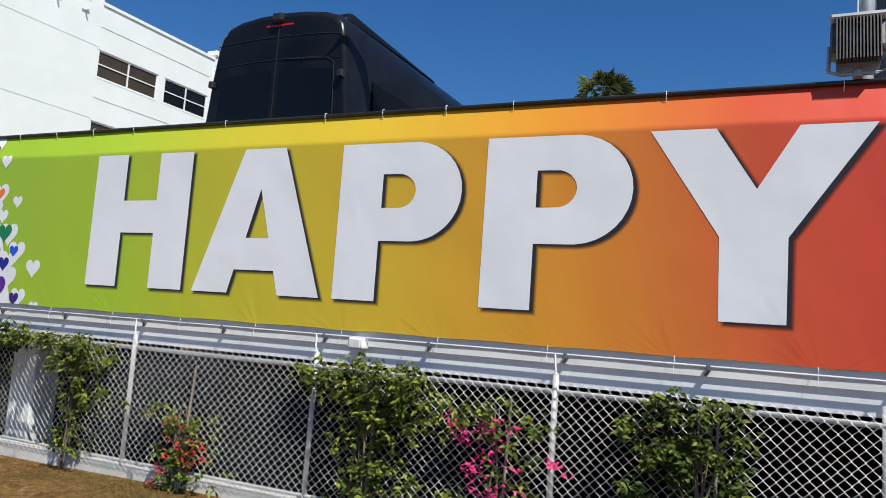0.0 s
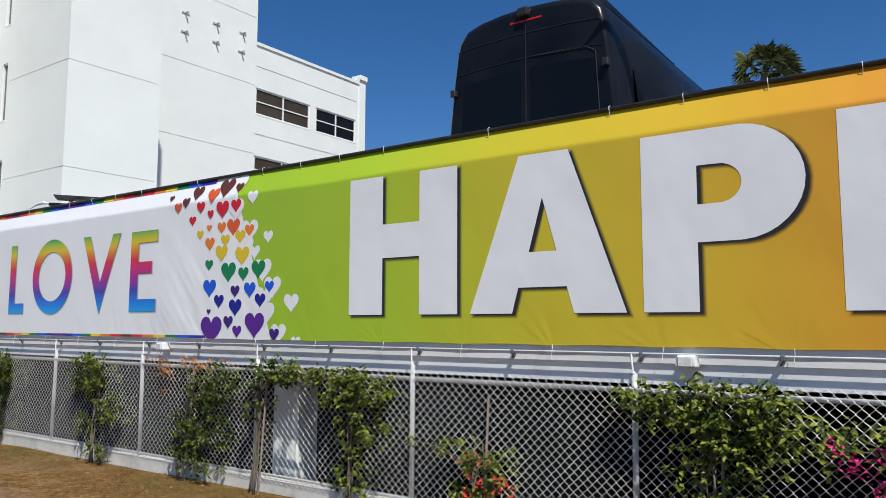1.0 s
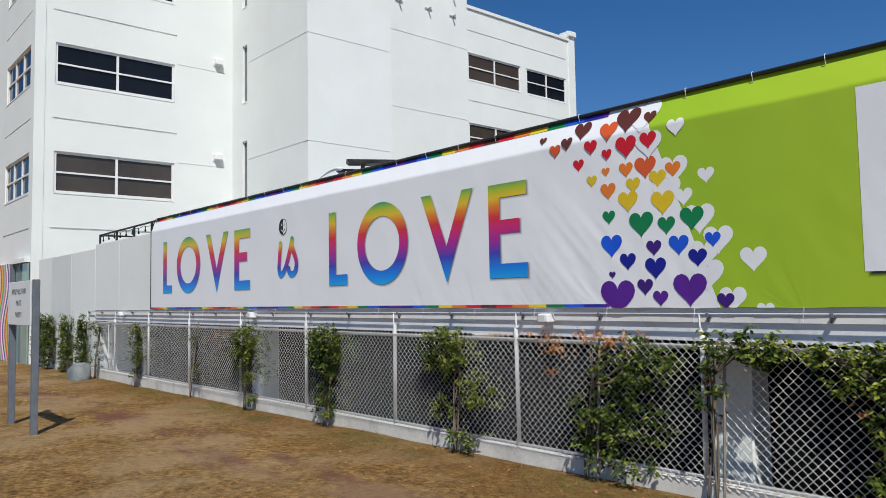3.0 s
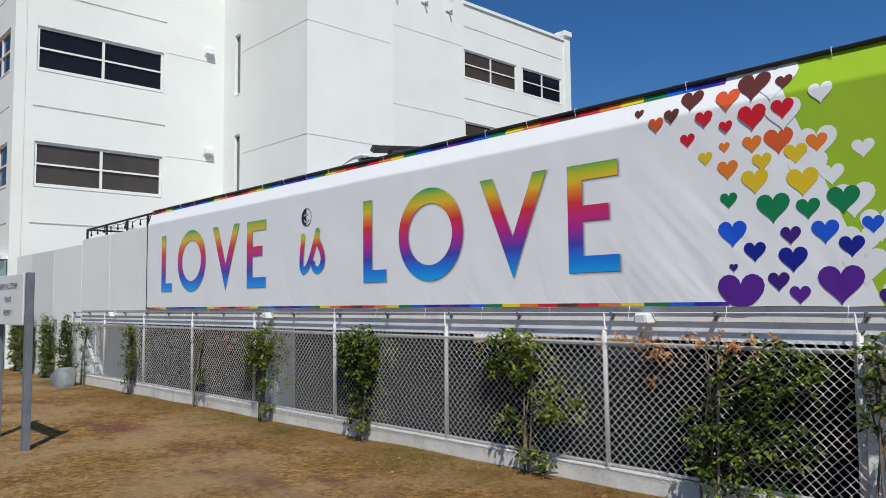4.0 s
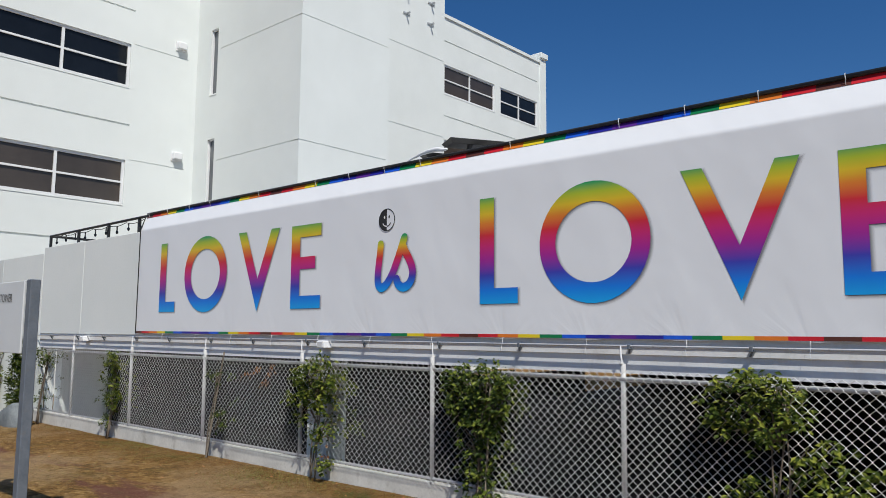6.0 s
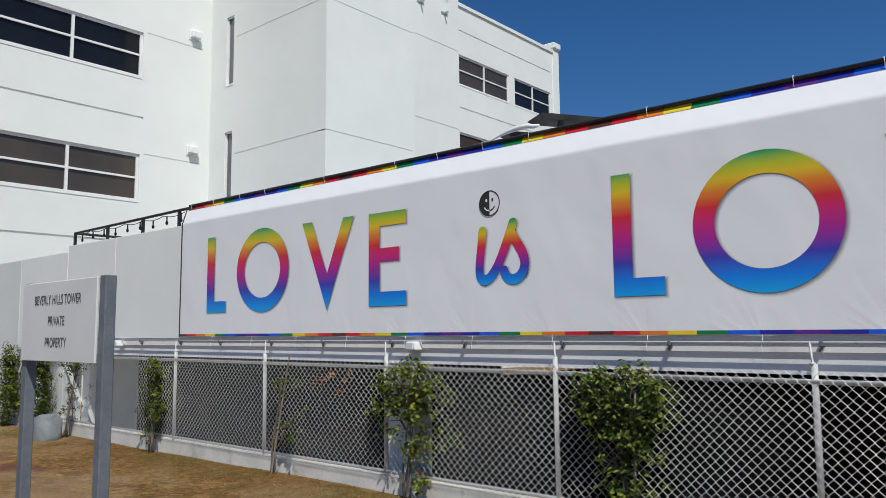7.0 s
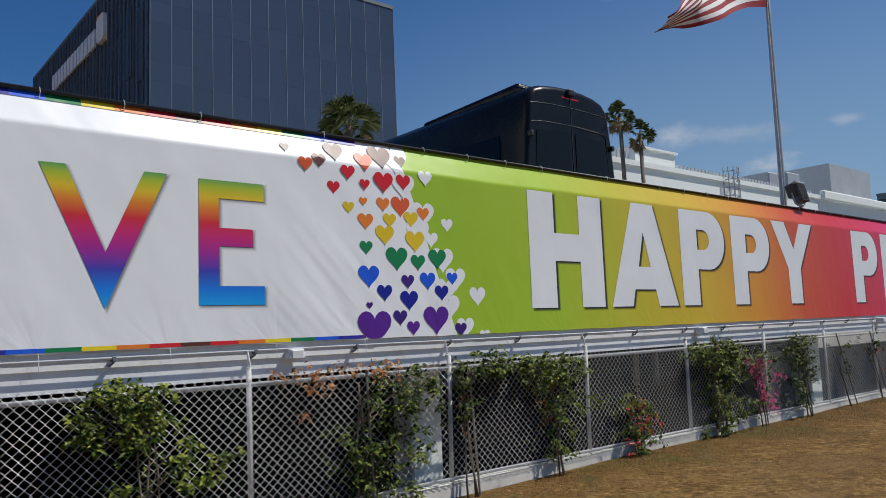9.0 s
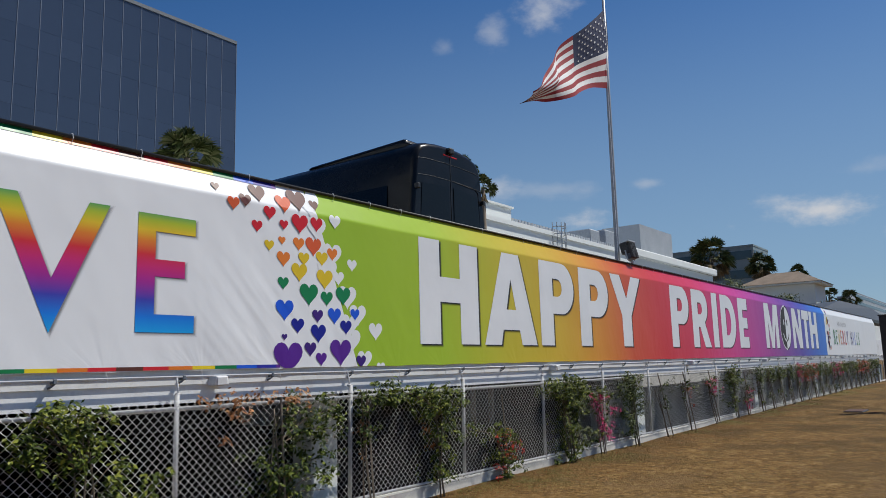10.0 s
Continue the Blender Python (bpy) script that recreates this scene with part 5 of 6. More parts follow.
part("driver_box", box_bm(-0.125, 0.125, -0.06, 0.04, -0.13, -0.02, 0.01), sign_steel, flood)
part("yoke", tube_bm([(-0.165, 0.0, 0.05), (-0.17, 0.0, -0.14), (-0.1, 0.0, -0.165), (0.1, 0.0, -0.165), (0.17, 0.0, -0.14), (0.165, 0.0, 0.05)], 0.014, 7), steel, flood)
part("stem", tube_bm([(0, 0.0, -0.20), (0, 0.0, -0.15)], 0.03, 8), steel, flood)
flood.rotation_euler = (radians(-14), 0, 0)

# ---- sign on two posts ----
sign = thing("sign", "white property sign board on two grey steel posts", "sign", at=(-16.1, 1.95, -0.15))
for sx in (-0.68, 0.62):
    part("post", box_bm(sx - 0.045, sx + 0.045, -0.03, 0.05, -0.2, 2.08, 0.006), sign_steel, sign)
board = part("board", box_bm(-0.70, 0.58, -0.05, -0.032, 1.47, 2.07, 0.004), sign_paint, sign)


def words(text, x, y, z, size, material, parent, squeeze=1.0, name="lettering"):
    cu = bpy.data.curves.new(name, "FONT")
    cu.body, cu.size, cu.align_x, cu.align_y = text, size, "CENTER", "CENTER"
    tmp = bpy.data.objects.new(name, cu)
    scene.collection.objects.link(tmp)
    bpy.context.view_layer.update()
    me = bpy.data.meshes.new_from_object(tmp.evaluated_get(bpy.context.evaluated_depsgraph_get()))
    bpy.data.objects.remove(tmp)
    bpy.data.curves.remove(cu)
    me.transform(Matrix.Translation((x, y, z)) @ Matrix.Rotation(radians(90), 4, "X") @ Matrix.Diagonal((squeeze, 1, 1, 1)))
    me.materials.clear()
    return part_mesh(name, me, material, parent)


for text, z in (("BEVERLY HILLS TOWER", 1.93), ("PRIVATE", 1.77), ("PROPERTY", 1.61)):
    words(text, -0.06, -0.054, z, 0.10, black_ink, board, 0.78)
words("with love from", 22.0, 5.07, 2.75, 0.34, grey_print, banner, 1.0)
for ch, i in zip("BEVERLY HILLS", range(13)):
    if ch != " ":
        words(ch, 20.1 + 0.50 * i, 5.07, 2.15, 0.85, heart_prints[("green", "green", "yellow", "orange", "red", "red", "purple", "violet", "violet", "blue", "blue", "green", "green")[i]], banner, 0.7)
rng = random.Random(5)
for i in range(34):
    hx, hz = 18.75 + 0.5 * rng.random(), 1.55 + 1.65 * rng.random()
    hs = rng.uniform(0.1, 0.22)
    part("heart", flat_shape([heart_loop(hs)], lambda u, v: banner_point(hx + u, hz + v, 0.005)), heart_prints[rng.choice(list(HEART_COLOURS))], banner)

# ---- boulder ----
bo = bmesh.new()
bmesh.ops.create_icosphere(bo, subdivisions=4, radius=1.0)
for v in bo.verts:
    d = 1 + 0.18 * noise.noise(v.co * 1.3) + 0.07 * noise.noise(v.co * 4)
    q = Vector([math.copysign(abs(c) ** 0.7, c) for c in v.co])
    v.co = Vector((q.x * (0.36 - 0.09 * q.z) * d, q.y * 0.2 * d, (q.z * 0.30 + 0.06 * q.x) * d))
for v in bo.verts:
    v.co.x = max(v.co.x, -0.24 + 0.1 * v.co.z)
    v.co.z = min(v.co.z, 0.20 + 0.42 * v.co.x, 0.30 - 0.55 * (v.co.x - 0.12))
boulder = tagged(part("boulder", bo, stone, smooth=True), "rounded grey boulder on the lawn by the fence end", "boulder")
boulder.location = (-23.12, 4.62, 0.0)

# ---- post with a notice, a flat red-brown plate and the awning at the lawn's far end ----
notice = thing("notice_post", "black steel post with a white notice board on the lawn", "post", at=(8.9, 2.0, 0))
part("post", box_bm(-0.09, 0.09, -0.11, 0.11, -0.2, 2.42, 0.01), black_metal, notice)
part("post_cap", box_bm(-0.11, 0.11, -0.13, 0.13, 2.42, 2.46, 0.01), black_metal, notice)
nb = part("notice_board", box_bm(-0.115, -0.095, -0.85, -0.05, 1.18, 1.75, 0.004), sign_paint, notice)
for z, w in ((1.62, 0.5), (1.5, 0.36), (1.38, 0.44)):
    part("text_bar", box_bm(-0.119, -0.1155, -0.45 - w / 2, -0.45 + w / 2, z - 0.02, z + 0.02), black_ink, nb)
cover = thing("valve_cover", "flat red-brown plate with a dark rim in the lawn", "cover", at=(8.8, 2.86, ground_z(8.8, 2.86) + 0.004))
part("plate", box_bm(-0.42, 0.42, -0.19, 0.19, -0.03, 0.022, 0.008), red_brown, cover)
part("rim", box_bm(-0.46, 0.46, -0.23, 0.23, -0.05, 0.012, 0.008), black_metal, cover)
awning = thing("awning", "long black cloth awning over the parking deck", "awning", at=(0, 0, 0))
ab = bmesh.new()
q = [ab.verts.new(p) for p in ((22.2, 5.75, 3.30), (47, 5.75, 3.30), (47, 9, 3.30), (22.2, 9, 3.30), (22.2, 5.75, 3.48), (47, 5.75, 3.48), (47, 9, 3.48), (22.2, 9, 3.48), (33, 6.8, 4.45), (45, 6.8, 4.55))]
for idx in ((0, 1, 5, 4), (1, 2, 6, 5), (2, 3, 7, 6), (3, 0, 4, 7), (4, 5, 9, 8), (5, 6, 9), (6, 7, 8, 9), (7, 4, 8), (3, 2, 1, 0)):
    ab.faces.new([q[i] for i in idx])
part("cloth_roof", ab, black_metal, awning)
for x in (23, 31, 39, 46.5):
    for y in (6.0, 8.8):
        part("leg", box_bm(x - 0.04, x + 0.04, y - 0.04, y + 0.04, 1.95 if x < 46 else -0.7, 3.30), black_metal, awning)

# ---- glass tower ----
glass_tower = thing("glass_tower", "dark blue glass office tower", "building", at=(0, 0, 0))
GX0, GX1, GY0, GY1, GZ = 4.7, 25.5, 50.0, 86.0, 29.6
part("core", box_bm(GX0 + 0.1, GX1 - 0.1, GY0 + 0.1, GY1, -1, GZ - 0.3), shade_dark_conc, glass_tower)
part("roof_edge", box_bm(GX0, GX1, GY0 - 0.04, GY1, GZ - 0.28, GZ), sign_steel, glass_tower)
pane_me = box_bm(-0.5, 0.5, 0, 0.05, 0, 1.0)
pane_a = part("glass_pane", pane_me, tower_glass, glass_tower)
first = True
NC, cw = 14, (GX1 - GX0) / 14
rows_z = []
z = 8.0
while z < GZ - 0.5:
    rows_z += [(z, 2.742), (z + 2.75, 1.442)]
    z += 4.2
for i in range(NC):
    for z, h in rows_z:
        if z + h > GZ - 0.28:
            h = GZ - 0.3 - z
        if h < 0.3:
            continue
        ob = pane_a if first else part_mesh("glass_pane", pane_a.data, tower_glass, glass_tower)
        first = False
        ob.location = (GX0 + cw * (i + 0.5), GY0 + 0.03, z)
        ob.scale = (cw - 0.006, 1, h)
        ob.rotation_euler = (radians(random.uniform(-0.04, 0.04)), 0, radians(random.uniform(-0.05, 0.05)))
for i in range(18):
    for z, h in rows_z[::2]:
        ob = part_mesh("glass_pane", pane_a.data, tower_glass, glass_tower)
        ob.location = (GX0 + 0.03, GY0 + 1 + 2.0 * i, z)
        ob.scale = (1.95, 1, 4.15 if z + 4.15 < GZ - 0.28 else GZ - 0.3 - z)
        ob.rotation_euler = (0, 0, radians(-90 + random.uniform(-0.3, 0.3)))
for i in range(NC + 1):
    part("mullion", box_bm(GX0 + cw * i - 0.022, GX0 + cw * i + 0.022, GY0 + 0.005, GY0 + 0.08, 6, GZ - 0.28), mullion_blue, glass_tower)
fin0 = None
for i in range(36):
    me = fin0.data if fin0 else None
    ob = part_mesh("side_fin", me, sign_steel, glass_tower) if me else part("side_fin", box_bm(GX0 - 0.10, GX0 + 0.02, -0.03, 0.03, 6, GZ - 0.28), sign_steel, glass_tower)
    fin0 = fin0 or ob
    ob.location.y = GY0 + 0.5 + i
for y, z0 in ((51.6, 8), (53.8, 8), (51.6, 18.6), (53.8, 19.5)):
    part("vent_slot", box_bm(GX0 - 0.06, GX0 - 0.01, y, y + 1.3, z0 + 1.0, z0 + 6.3), black_metal, glass_tower)
for i in range(13):
    part("sign_bar", box_bm(GX0 - 0.25, GX0 - 0.06, 62.5 + 1.1 * i, 63.3 + 1.1 * i, 25.4, 26.9), frame_white, glass_tower, "pale raised sign bar")
part("sign_emblem", box_bm(GX0 - 0.3, GX0 - 0.06, 59.6, 61.6, 25.2, 27.4, 0.3), frame_white, glass_tower, "pale raised emblem")

# ---- white store building and its roof plant ----
store = thing("store_building", "long low white building with roof plant behind the parking deck", "building")
part("wall", box_bm(6.0, 41.0, 16.0, 40.0, -0.7, 7.3), stucco, store)
part("cornice", box_bm(26.6, 41.3, 15.75, 16.0, 7.3, 7.75, 0.05), stucco, store)
part("parapet", box_bm(6.0, 26.6, 15.9, 16.4, 7.3, 7.5), stucco, store)
part("stair_head", box_bm(11.7, 14.4, 16.4, 20.0, 7.0, 8.2), stucco, store)
part("stair_head_cap", box_bm(11.6, 14.5, 16.3, 20.1, 8.2, 8.28), stucco, store)
part("plant_box", box_bm(30.5, 36.0, 17.0, 19.5, 7.3, 9.8), grey_cladding, store)
part("plant_unit", box_bm(23.5, 24.7, 17.0, 18.5, 7.0, 8.6, 0.05), steel, store)
part("plant_unit", box_bm(25.4, 26.8, 17.0, 18.5, 7.0, 8.8, 0.05), steel, store)
slat0 = part("screen_slat", box_bm(-0.09, 0.09, 0, 0.05, 0, 1.0), grey_cladding, store)
slat0.location, slat0.scale = (8.0, 16.5, 7.0), (1, 1, 1.0)
for i in range(1, 68):
    x = 8.0 + 0.28 * i
    if 11.5 < x < 14.6:
        continue
    sl = part_mesh("screen_slat", slat0.data, grey_cladding, store)
    sl.location, sl.scale = (x, 16.5, 7.0), (1, 1, 1.0 if x < 12 else 0.85)
ladder = thing("ladder_cage", "grey metal roof ladder with a safety cage", "ladder", at=(17.8, 15.98, 7.0))
for i in range(4):
    hoop = [(0.45 * math.cos(radians(a)), -0.45 * math.sin(radians(a)) * 0.9, 0.35 * i - 0.3) for a in range(0, 181, 20)]
    part("hoop", tube_bm(hoop, 0.025, 5), steel, ladder)
for a in range(0, 181, 30):
    part("bar", tube_bm([(0.45 * math.cos(radians(a)), -0.4 * math.sin(radians(a)), -0.6), (0.45 * math.cos(radians(a)), -0.4 * math.sin(radians(a)), 0.95)], 0.02, 5), steel, ladder)

# ---- farther buildings ----
def far_block(name, label, x0, x1, y0, y1, z1, floors, wallm, glassm):
    b = thing(name, label, "building")
    part("wall", box_bm(x0, x1, y0, y1, -1, z1), wallm, b)
    fh = z1 / floors
    for k in range(floors):
        part("window_band", box_bm(x0 + 0.5, x1 - 0.5, y0 - 0.15, y0, fh * (k + 0.35), fh * (k + 0.8)), glassm, b)
        part("window_band", box_bm(x0 - 0.15, x0, y0 + 0.5, y1 - 0.5, fh * (k + 0.35), fh * (k + 0.8)), glassm, b)
    part("parapet", box_bm(x0 - 0.1, x1 + 0.1, y0 - 0.1, y1 + 0.1, z1, z1 + 0.5), wallm, b)
    return b


far_block("far_office", "distant grey-green glass office block", 205, 221, 54.1, 77, 32.3, 6, teal_cladding, teal_glass)
far_block("far_office", "distant pale office block with rows of windows", 640, 900, 95, 99, 51.0, 9, grey_cladding, window_glass)
far_block("far_office", "distant low dark office wing", 650, 700, 99, 106, 47.0, 8, grey_cladding, window_glass)
house = thing("hip_roof_house", "white house with a low brown hipped roof", "house")
part("wall", box_bm(60, 64.6, 12.9, 18.7, -1, 7.85), stucco, house)
part("eave", box_bm(59.4, 65.2, 12.3, 19.3, 7.85, 8.05, 0.04), stucco, house)
hb = bmesh.new()
q = [hb.verts.new(p) for p in ((59.3, 12.2, 8.05), (65.3, 12.2, 8.05), (65.3, 19.4, 8.05), (59.3, 19.4, 8.05), (62.3, 14.6, 9.3), (62.3, 17.0, 9.3))]
for idx in ((0, 1, 4), (1, 2, 5, 4), (2, 3, 5), (3, 0, 4, 5), (3, 2, 1, 0)):
    hb.faces.new([q[i] for i in idx])
part("roof", hb, clay_roof, house)
part("window", box_bm(59.95, 60.0, 14.8, 15.1, 5.4, 6.1), window_glass, house)
part("window", box_bm(62.0, 62.8, 12.85, 12.9, 5.0, 6.4), window_glass, house)

# ---- palms ----
def palm(label, x, y, z_crown, r, fronds=46, seed=1):
    rg = random.Random(seed)
    t = thing("palm_tree", label, "tree", "palms", at=(x, y, -0.7))
    h = z_crown + 0.7
    part("trunk", tube_bm([(0, 0, 0), (0.1, 0, h * 0.5), (0, 0, h)], [w * min(1.0, r / 1.6) for w in (0.28, 0.2, 0.17)], 10), palm_bark, t, smooth=True)
    for nm, mat, n, lo, hi in (("crown", palm_leaf, fronds, -22, 85), ("dry_skirt", palm_dry, fronds // 3, -80, -40)):
        vs, fs = [], []
        for _ in range(n):
            az, el = rg.uniform(0, 2 * math.pi), radians(rg.uniform(lo, hi))
            d = Vector((math.cos(az) * math.cos(el), math.sin(az) * math.cos(el), math.sin(el)))
            side = d.cross(Vector((0, 0, 1))).normalized()
            up = side.cross(d)
            tilt = rg.uniform(-1.2, 1.2)
            side, up = side * math.cos(tilt) + up * math.sin(tilt), up * math.cos(tilt) - side * math.sin(tilt)
            L = r * rg.uniform(0.35, 0.66)
            hub = d * L + Vector((0, 0, -0.12 * L * math.cos(el)))
            c = Vector((0, 0, h))
            i0 = len(vs)
            vs += [c + side * 0.016 * r, c - side * 0.016 * r, c + hub]
            fs.append((i0, i0 + 1, i0 + 2))
            fan = r * rg.uniform(0.36, 0.50)
            for k in range(13):
                a = radians(-66 + 132 * k / 12)
                dirn = d * math.cos(a) + side * math.sin(a) + up * (-0.15 + 0.1 * rg.random())
                tip = c + hub + dirn * fan + Vector((0, 0, -0.30 * fan * rg.uniform(0.3, 1.5)))
                w = side * math.cos(a) - d * math.sin(a)
                mid = c + hub + dirn * fan * 0.5
                i0 = len(vs)
                vs += [c + hub, mid + w * 0.075 * fan, tip, mid - w * 0.075 * fan]
                fs += [(i0, i0 + 1, i0 + 2), (i0, i0 + 2, i0 + 3)]
        me = bpy.data.meshes.new(nm)
        me.from_pydata([tuple(v) for v in vs], [], fs)
        part_mesh(nm, me, mat, t)
    return t


palm("fan palm behind the deck, only its crown above the banner", -10.0, 40.0, 14.75, 1.85, 52, 2)
palm("fan palm before the glass tower", 13.4, 39.0, 14.6, 2.2, 60, 3)
palm("fan palm with drooping dry skirt beside the white building", 9.1, 15.1, 8.7, 0.62, 34, 4)
palm("smaller fan palm with drooping dry skirt beside the white building", 9.65, 14.7, 8.05, 0.62, 30, 5)
palm("tall fan palm beyond the white building", 88.0, 30.2, 15.0, 3.1, 58, 6)
palm("tall fan palm behind the house", 141.0, 37.0, 19.4, 3.3, 52, 7)
palm("tall fan palm behind the house", 231.0, 48.5, 26.0, 3.4, 30, 8)
palm("far fan palm by the distant offices", 250.0, 38.0, 18.6, 3.6, 32, 9)
palm("palm beside the white house", 120.0, 21.9, 11.0, 1.7, 30, 10)


# ---- climbing plants on the fence ----
def leaf_mesh(name, spots, rg, size=(0.032, 0.068), droop=0.3):
    """Folded leaves, each its own island, at the given spots."""
    vs, fs = [], []
    for p in spots:
        L = rg.uniform(*size)
        W = L * rg.uniform(0.42, 0.6)
        az = rg.uniform(0, 2 * math.pi)
        d = Vector((math.cos(az), math.sin(az) * 0.8 - 0.25, rg.uniform(-0.7, 0.35) - droop)).normalized()
        s = d.cross(Vector((rg.uniform(-0.5, 0.5), -0.75, 0.8))).normalized()
        n = s.cross(d)
        i = len(vs)
        vs += [p, p + d * L * 0.42 + s * W * 0.5 + n * W * 0.16, p + d * L, p + d * L * 0.42 - s * W * 0.5 + n * W * 0.16, p + d * L * 0.45]
        fs += [(i, i + 1, i + 4), (i + 1, i + 2, i + 4), (i + 4, i + 2, i + 3), (i, i + 4, i + 3)]
    me = bpy.data.meshes.new(name)
    me.from_pydata([tuple(v) for v in vs], [], fs)
    return me


def clump(rg, x, z, rx, rz, n, y0=4.86, y1=5.02):
    """Leaf spots in small sprays, so that the outline is ragged and has gaps."""
    out = []
    sprays = max(3, n // 11)
    for _ in range(sprays):
        a, r = rg.uniform(0, 2 * math.pi), math.sqrt(rg.random())
        cx, cz, cy = x + rx * r * math.cos(a), z + rz * r * math.sin(a), rg.uniform(y0, y1)
        dx, dz = rg.uniform(-0.10, 0.10), rg.uniform(-0.10, 0.06)
        for k in range(11):
            t = k / 10
            out.append(Vector((cx + dx * t + rg.gauss(0, 0.018), cy - 0.03 * t + rg.gauss(0, 0.018), cz + dz * t + rg.gauss(0, 0.018))))
    return out


def vine(x, label, clumps, leaf=None, flowers=(), bloom=None, dead=(), stake=0.0, lean=0.0, stems=2, seed=0, seat=4.93):
    """A climber: stems, leaves, flowers, dead leaves and its stake."""
    rg = random.Random(seed + int(abs(x) * 100))
    t = thing("climbing_plant", label, "plant", "climbing plants along the fence", at=(0, 0, 0))
    g = ground_z(x) - 0.02
    top = max([c[1] + c[3] * 0.4 for c in clumps] + [0.4])
    for k in range(stems):
        pts = []
        for i in range(8):
            f = i / 7
            pts.append((x + 0.03 * (k - 0.5) + lean * f + 0.035 * math.sin(4 * f + k * 2 + x), seat - 0.015 * k + 0.08 * f + 0.012 * math.sin(7 * f + x), g + (top - g) * f))
        part("stem", tube_bm(pts, [0.011 * (1 - 0.6 * i / 7) for i in range(8)], 6), bark, t, smooth=True)
    if clumps:
        spots = []
        for cx, cz, rx, rz, n in clumps:
            spots += clump(rg, x + cx, cz, rx, rz, int(n * 1.5))
            spots += clump(rg, x + cx, cz, rx * 0.95, rz * 0.95, int(n * 0.8), 5.08, 5.3)
            for _ in range(max(2, n // 60)):
                ex, ez = x + cx + rg.uniform(-rx, rx), cz + rg.uniform(-rz, rz) * 0.8
                mx = (x + lean * 0.6 + ex) / 2
                part("twig", tube_bm([(x + lean * 0.6, seat + 0.06, max(g + 0.2, cz - 0.25)), (mx, seat + 0.05, (cz + ez) / 2 - 0.05), (ex, seat + 0.03, ez)], [0.008, 0.006, 0.003], 5), bark, t)
        tagged(part_mesh("leaves", leaf_mesh("leaves", spots, rg), leaf or green_leaf, t), kind="stuff")
    if flowers:
        spots = []
        for cx, cz, rx, rz, n in flowers:
            spots += clump(rg, x + cx, cz, rx, rz, n, 4.86, 4.97)
        bl = part_mesh("bloom", leaf_mesh("bloom", spots, rg, (0.03, 0.045), 0.0), bloom or pink_flower, t, "clusters of bright bracts")
        tagged(bl, kind="stuff")
    if dead:
        spots = []
        for cx, cz, rx, rz, n in dead:
            spots += clump(rg, x + cx, cz, rx, rz, n, 4.95, 5.1)
        dl = part_mesh("dead_leaves", leaf_mesh("dead_leaves", spots, rg, (0.03, 0.055), 0.5), dead_leaf, t, "curled brown dead leaves")
        tagged(dl, kind="stuff")
    if stake:
        part("stake", tube_bm([(x + 0.10 - lean * 0.4, seat - 0.02, g), (x + 0.10 + lean * 0.9, 5.0, stake)], 0.011, 6), wood, t, "weathered grey wooden stake")
    return t


for i, vx in enumerate((-28.3, -27.2, -25.6, -24.1)):
    vine(vx, "leafy green climber against the pale wall", [(0, 0.5, 0.33, 0.58, 1500), (0.05, 1.1, 0.2, 0.3, 520)], dark_leaf if i % 2 else green_leaf, stems=2, seed=i, seat=4.98)
vine(-23.0, "tangled half-bare climber at the fence end", [(0.0, 1.05, 0.3, 0.18, 170), (0.0, 0.4, 0.12, 0.35, 110)], dark_leaf, stems=4, lean=0.15)
vine(-20.3, "narrow dense green climber on the fence", [(0, 0.95, 0.18, 0.32, 320), (0.02, 0.5, 0.24, 0.25, 220), (-0.1, 0.15, 0.13, 0.12, 70)], green_leaf, stems=3)
vine(-17.6, "nearly bare climber with a few leaves on a stake", [(0.15, 0.95, 0.05, 0.12, 40), (0.35, 0.5, 0.15, 0.2, 50)], dark_leaf, stake=1.25, lean=0.15, dead=((0.9, 1.0, 0.1, 0.2, 30),), stems=2)
vine(-15.45, "bushy green climber over a fence post", [(0.0, 0.98, 0.38, 0.27, 620), (-0.2, 0.75, 0.2, 0.2, 140), (0.15, 0.55, 0.28, 0.25, 190), (0.15, 0.12, 0.1, 0.14, 60)], green_leaf, dead=((0.0, 0.3, 0.15, 0.2, 44), (-0.9, 0.95, 0.12, 0.2, 40)), stems=3)
vine(-13.15, "dense dark green climber", [(0.0, 0.98, 0.38, 0.3, 900), (0.02, 0.55, 0.25, 0.32, 300), (0.05, 0.14, 0.24, 0.13, 120)], dark_leaf, stake=1.05, stems=3)
vine(-10.55, "bushy green climber spreading over the rail", [(-0.15, 1.02, 0.36, 0.26, 560), (0.35, 0.62, 0.3, 0.2, 170), (-0.2, 0.42, 0.18, 0.13, 80), (0.1, 0.1, 0.3, 0.1, 90)], green_leaf, stems=3)
vine(-8.75, "climber with brown dead leaves over dense foliage", [(0.5, 1.0, 0.4, 0.25, 330), (0.3, 0.45, 0.5, 0.4, 520), (0.0, 0.4, 0.3, 0.35, 150)], dark_leaf, dead=((-0.35, 1.2, 0.5, 0.09, 200), (-0.42, 0.95, 0.07, 0.25, 60), (0.35, 1.2, 0.3, 0.07, 90)), stake=1.2, stems=2)
vine(-7.55, "woody climber on a stake by the white column", [(0.25, 1.18, 0.35, 0.12, 260), (-0.05, 0.8, 0.12, 0.3, 80)], dark_leaf, dead=((0.0, 0.8, 0.05, 0.3, 40),), stake=1.15, stems=3)
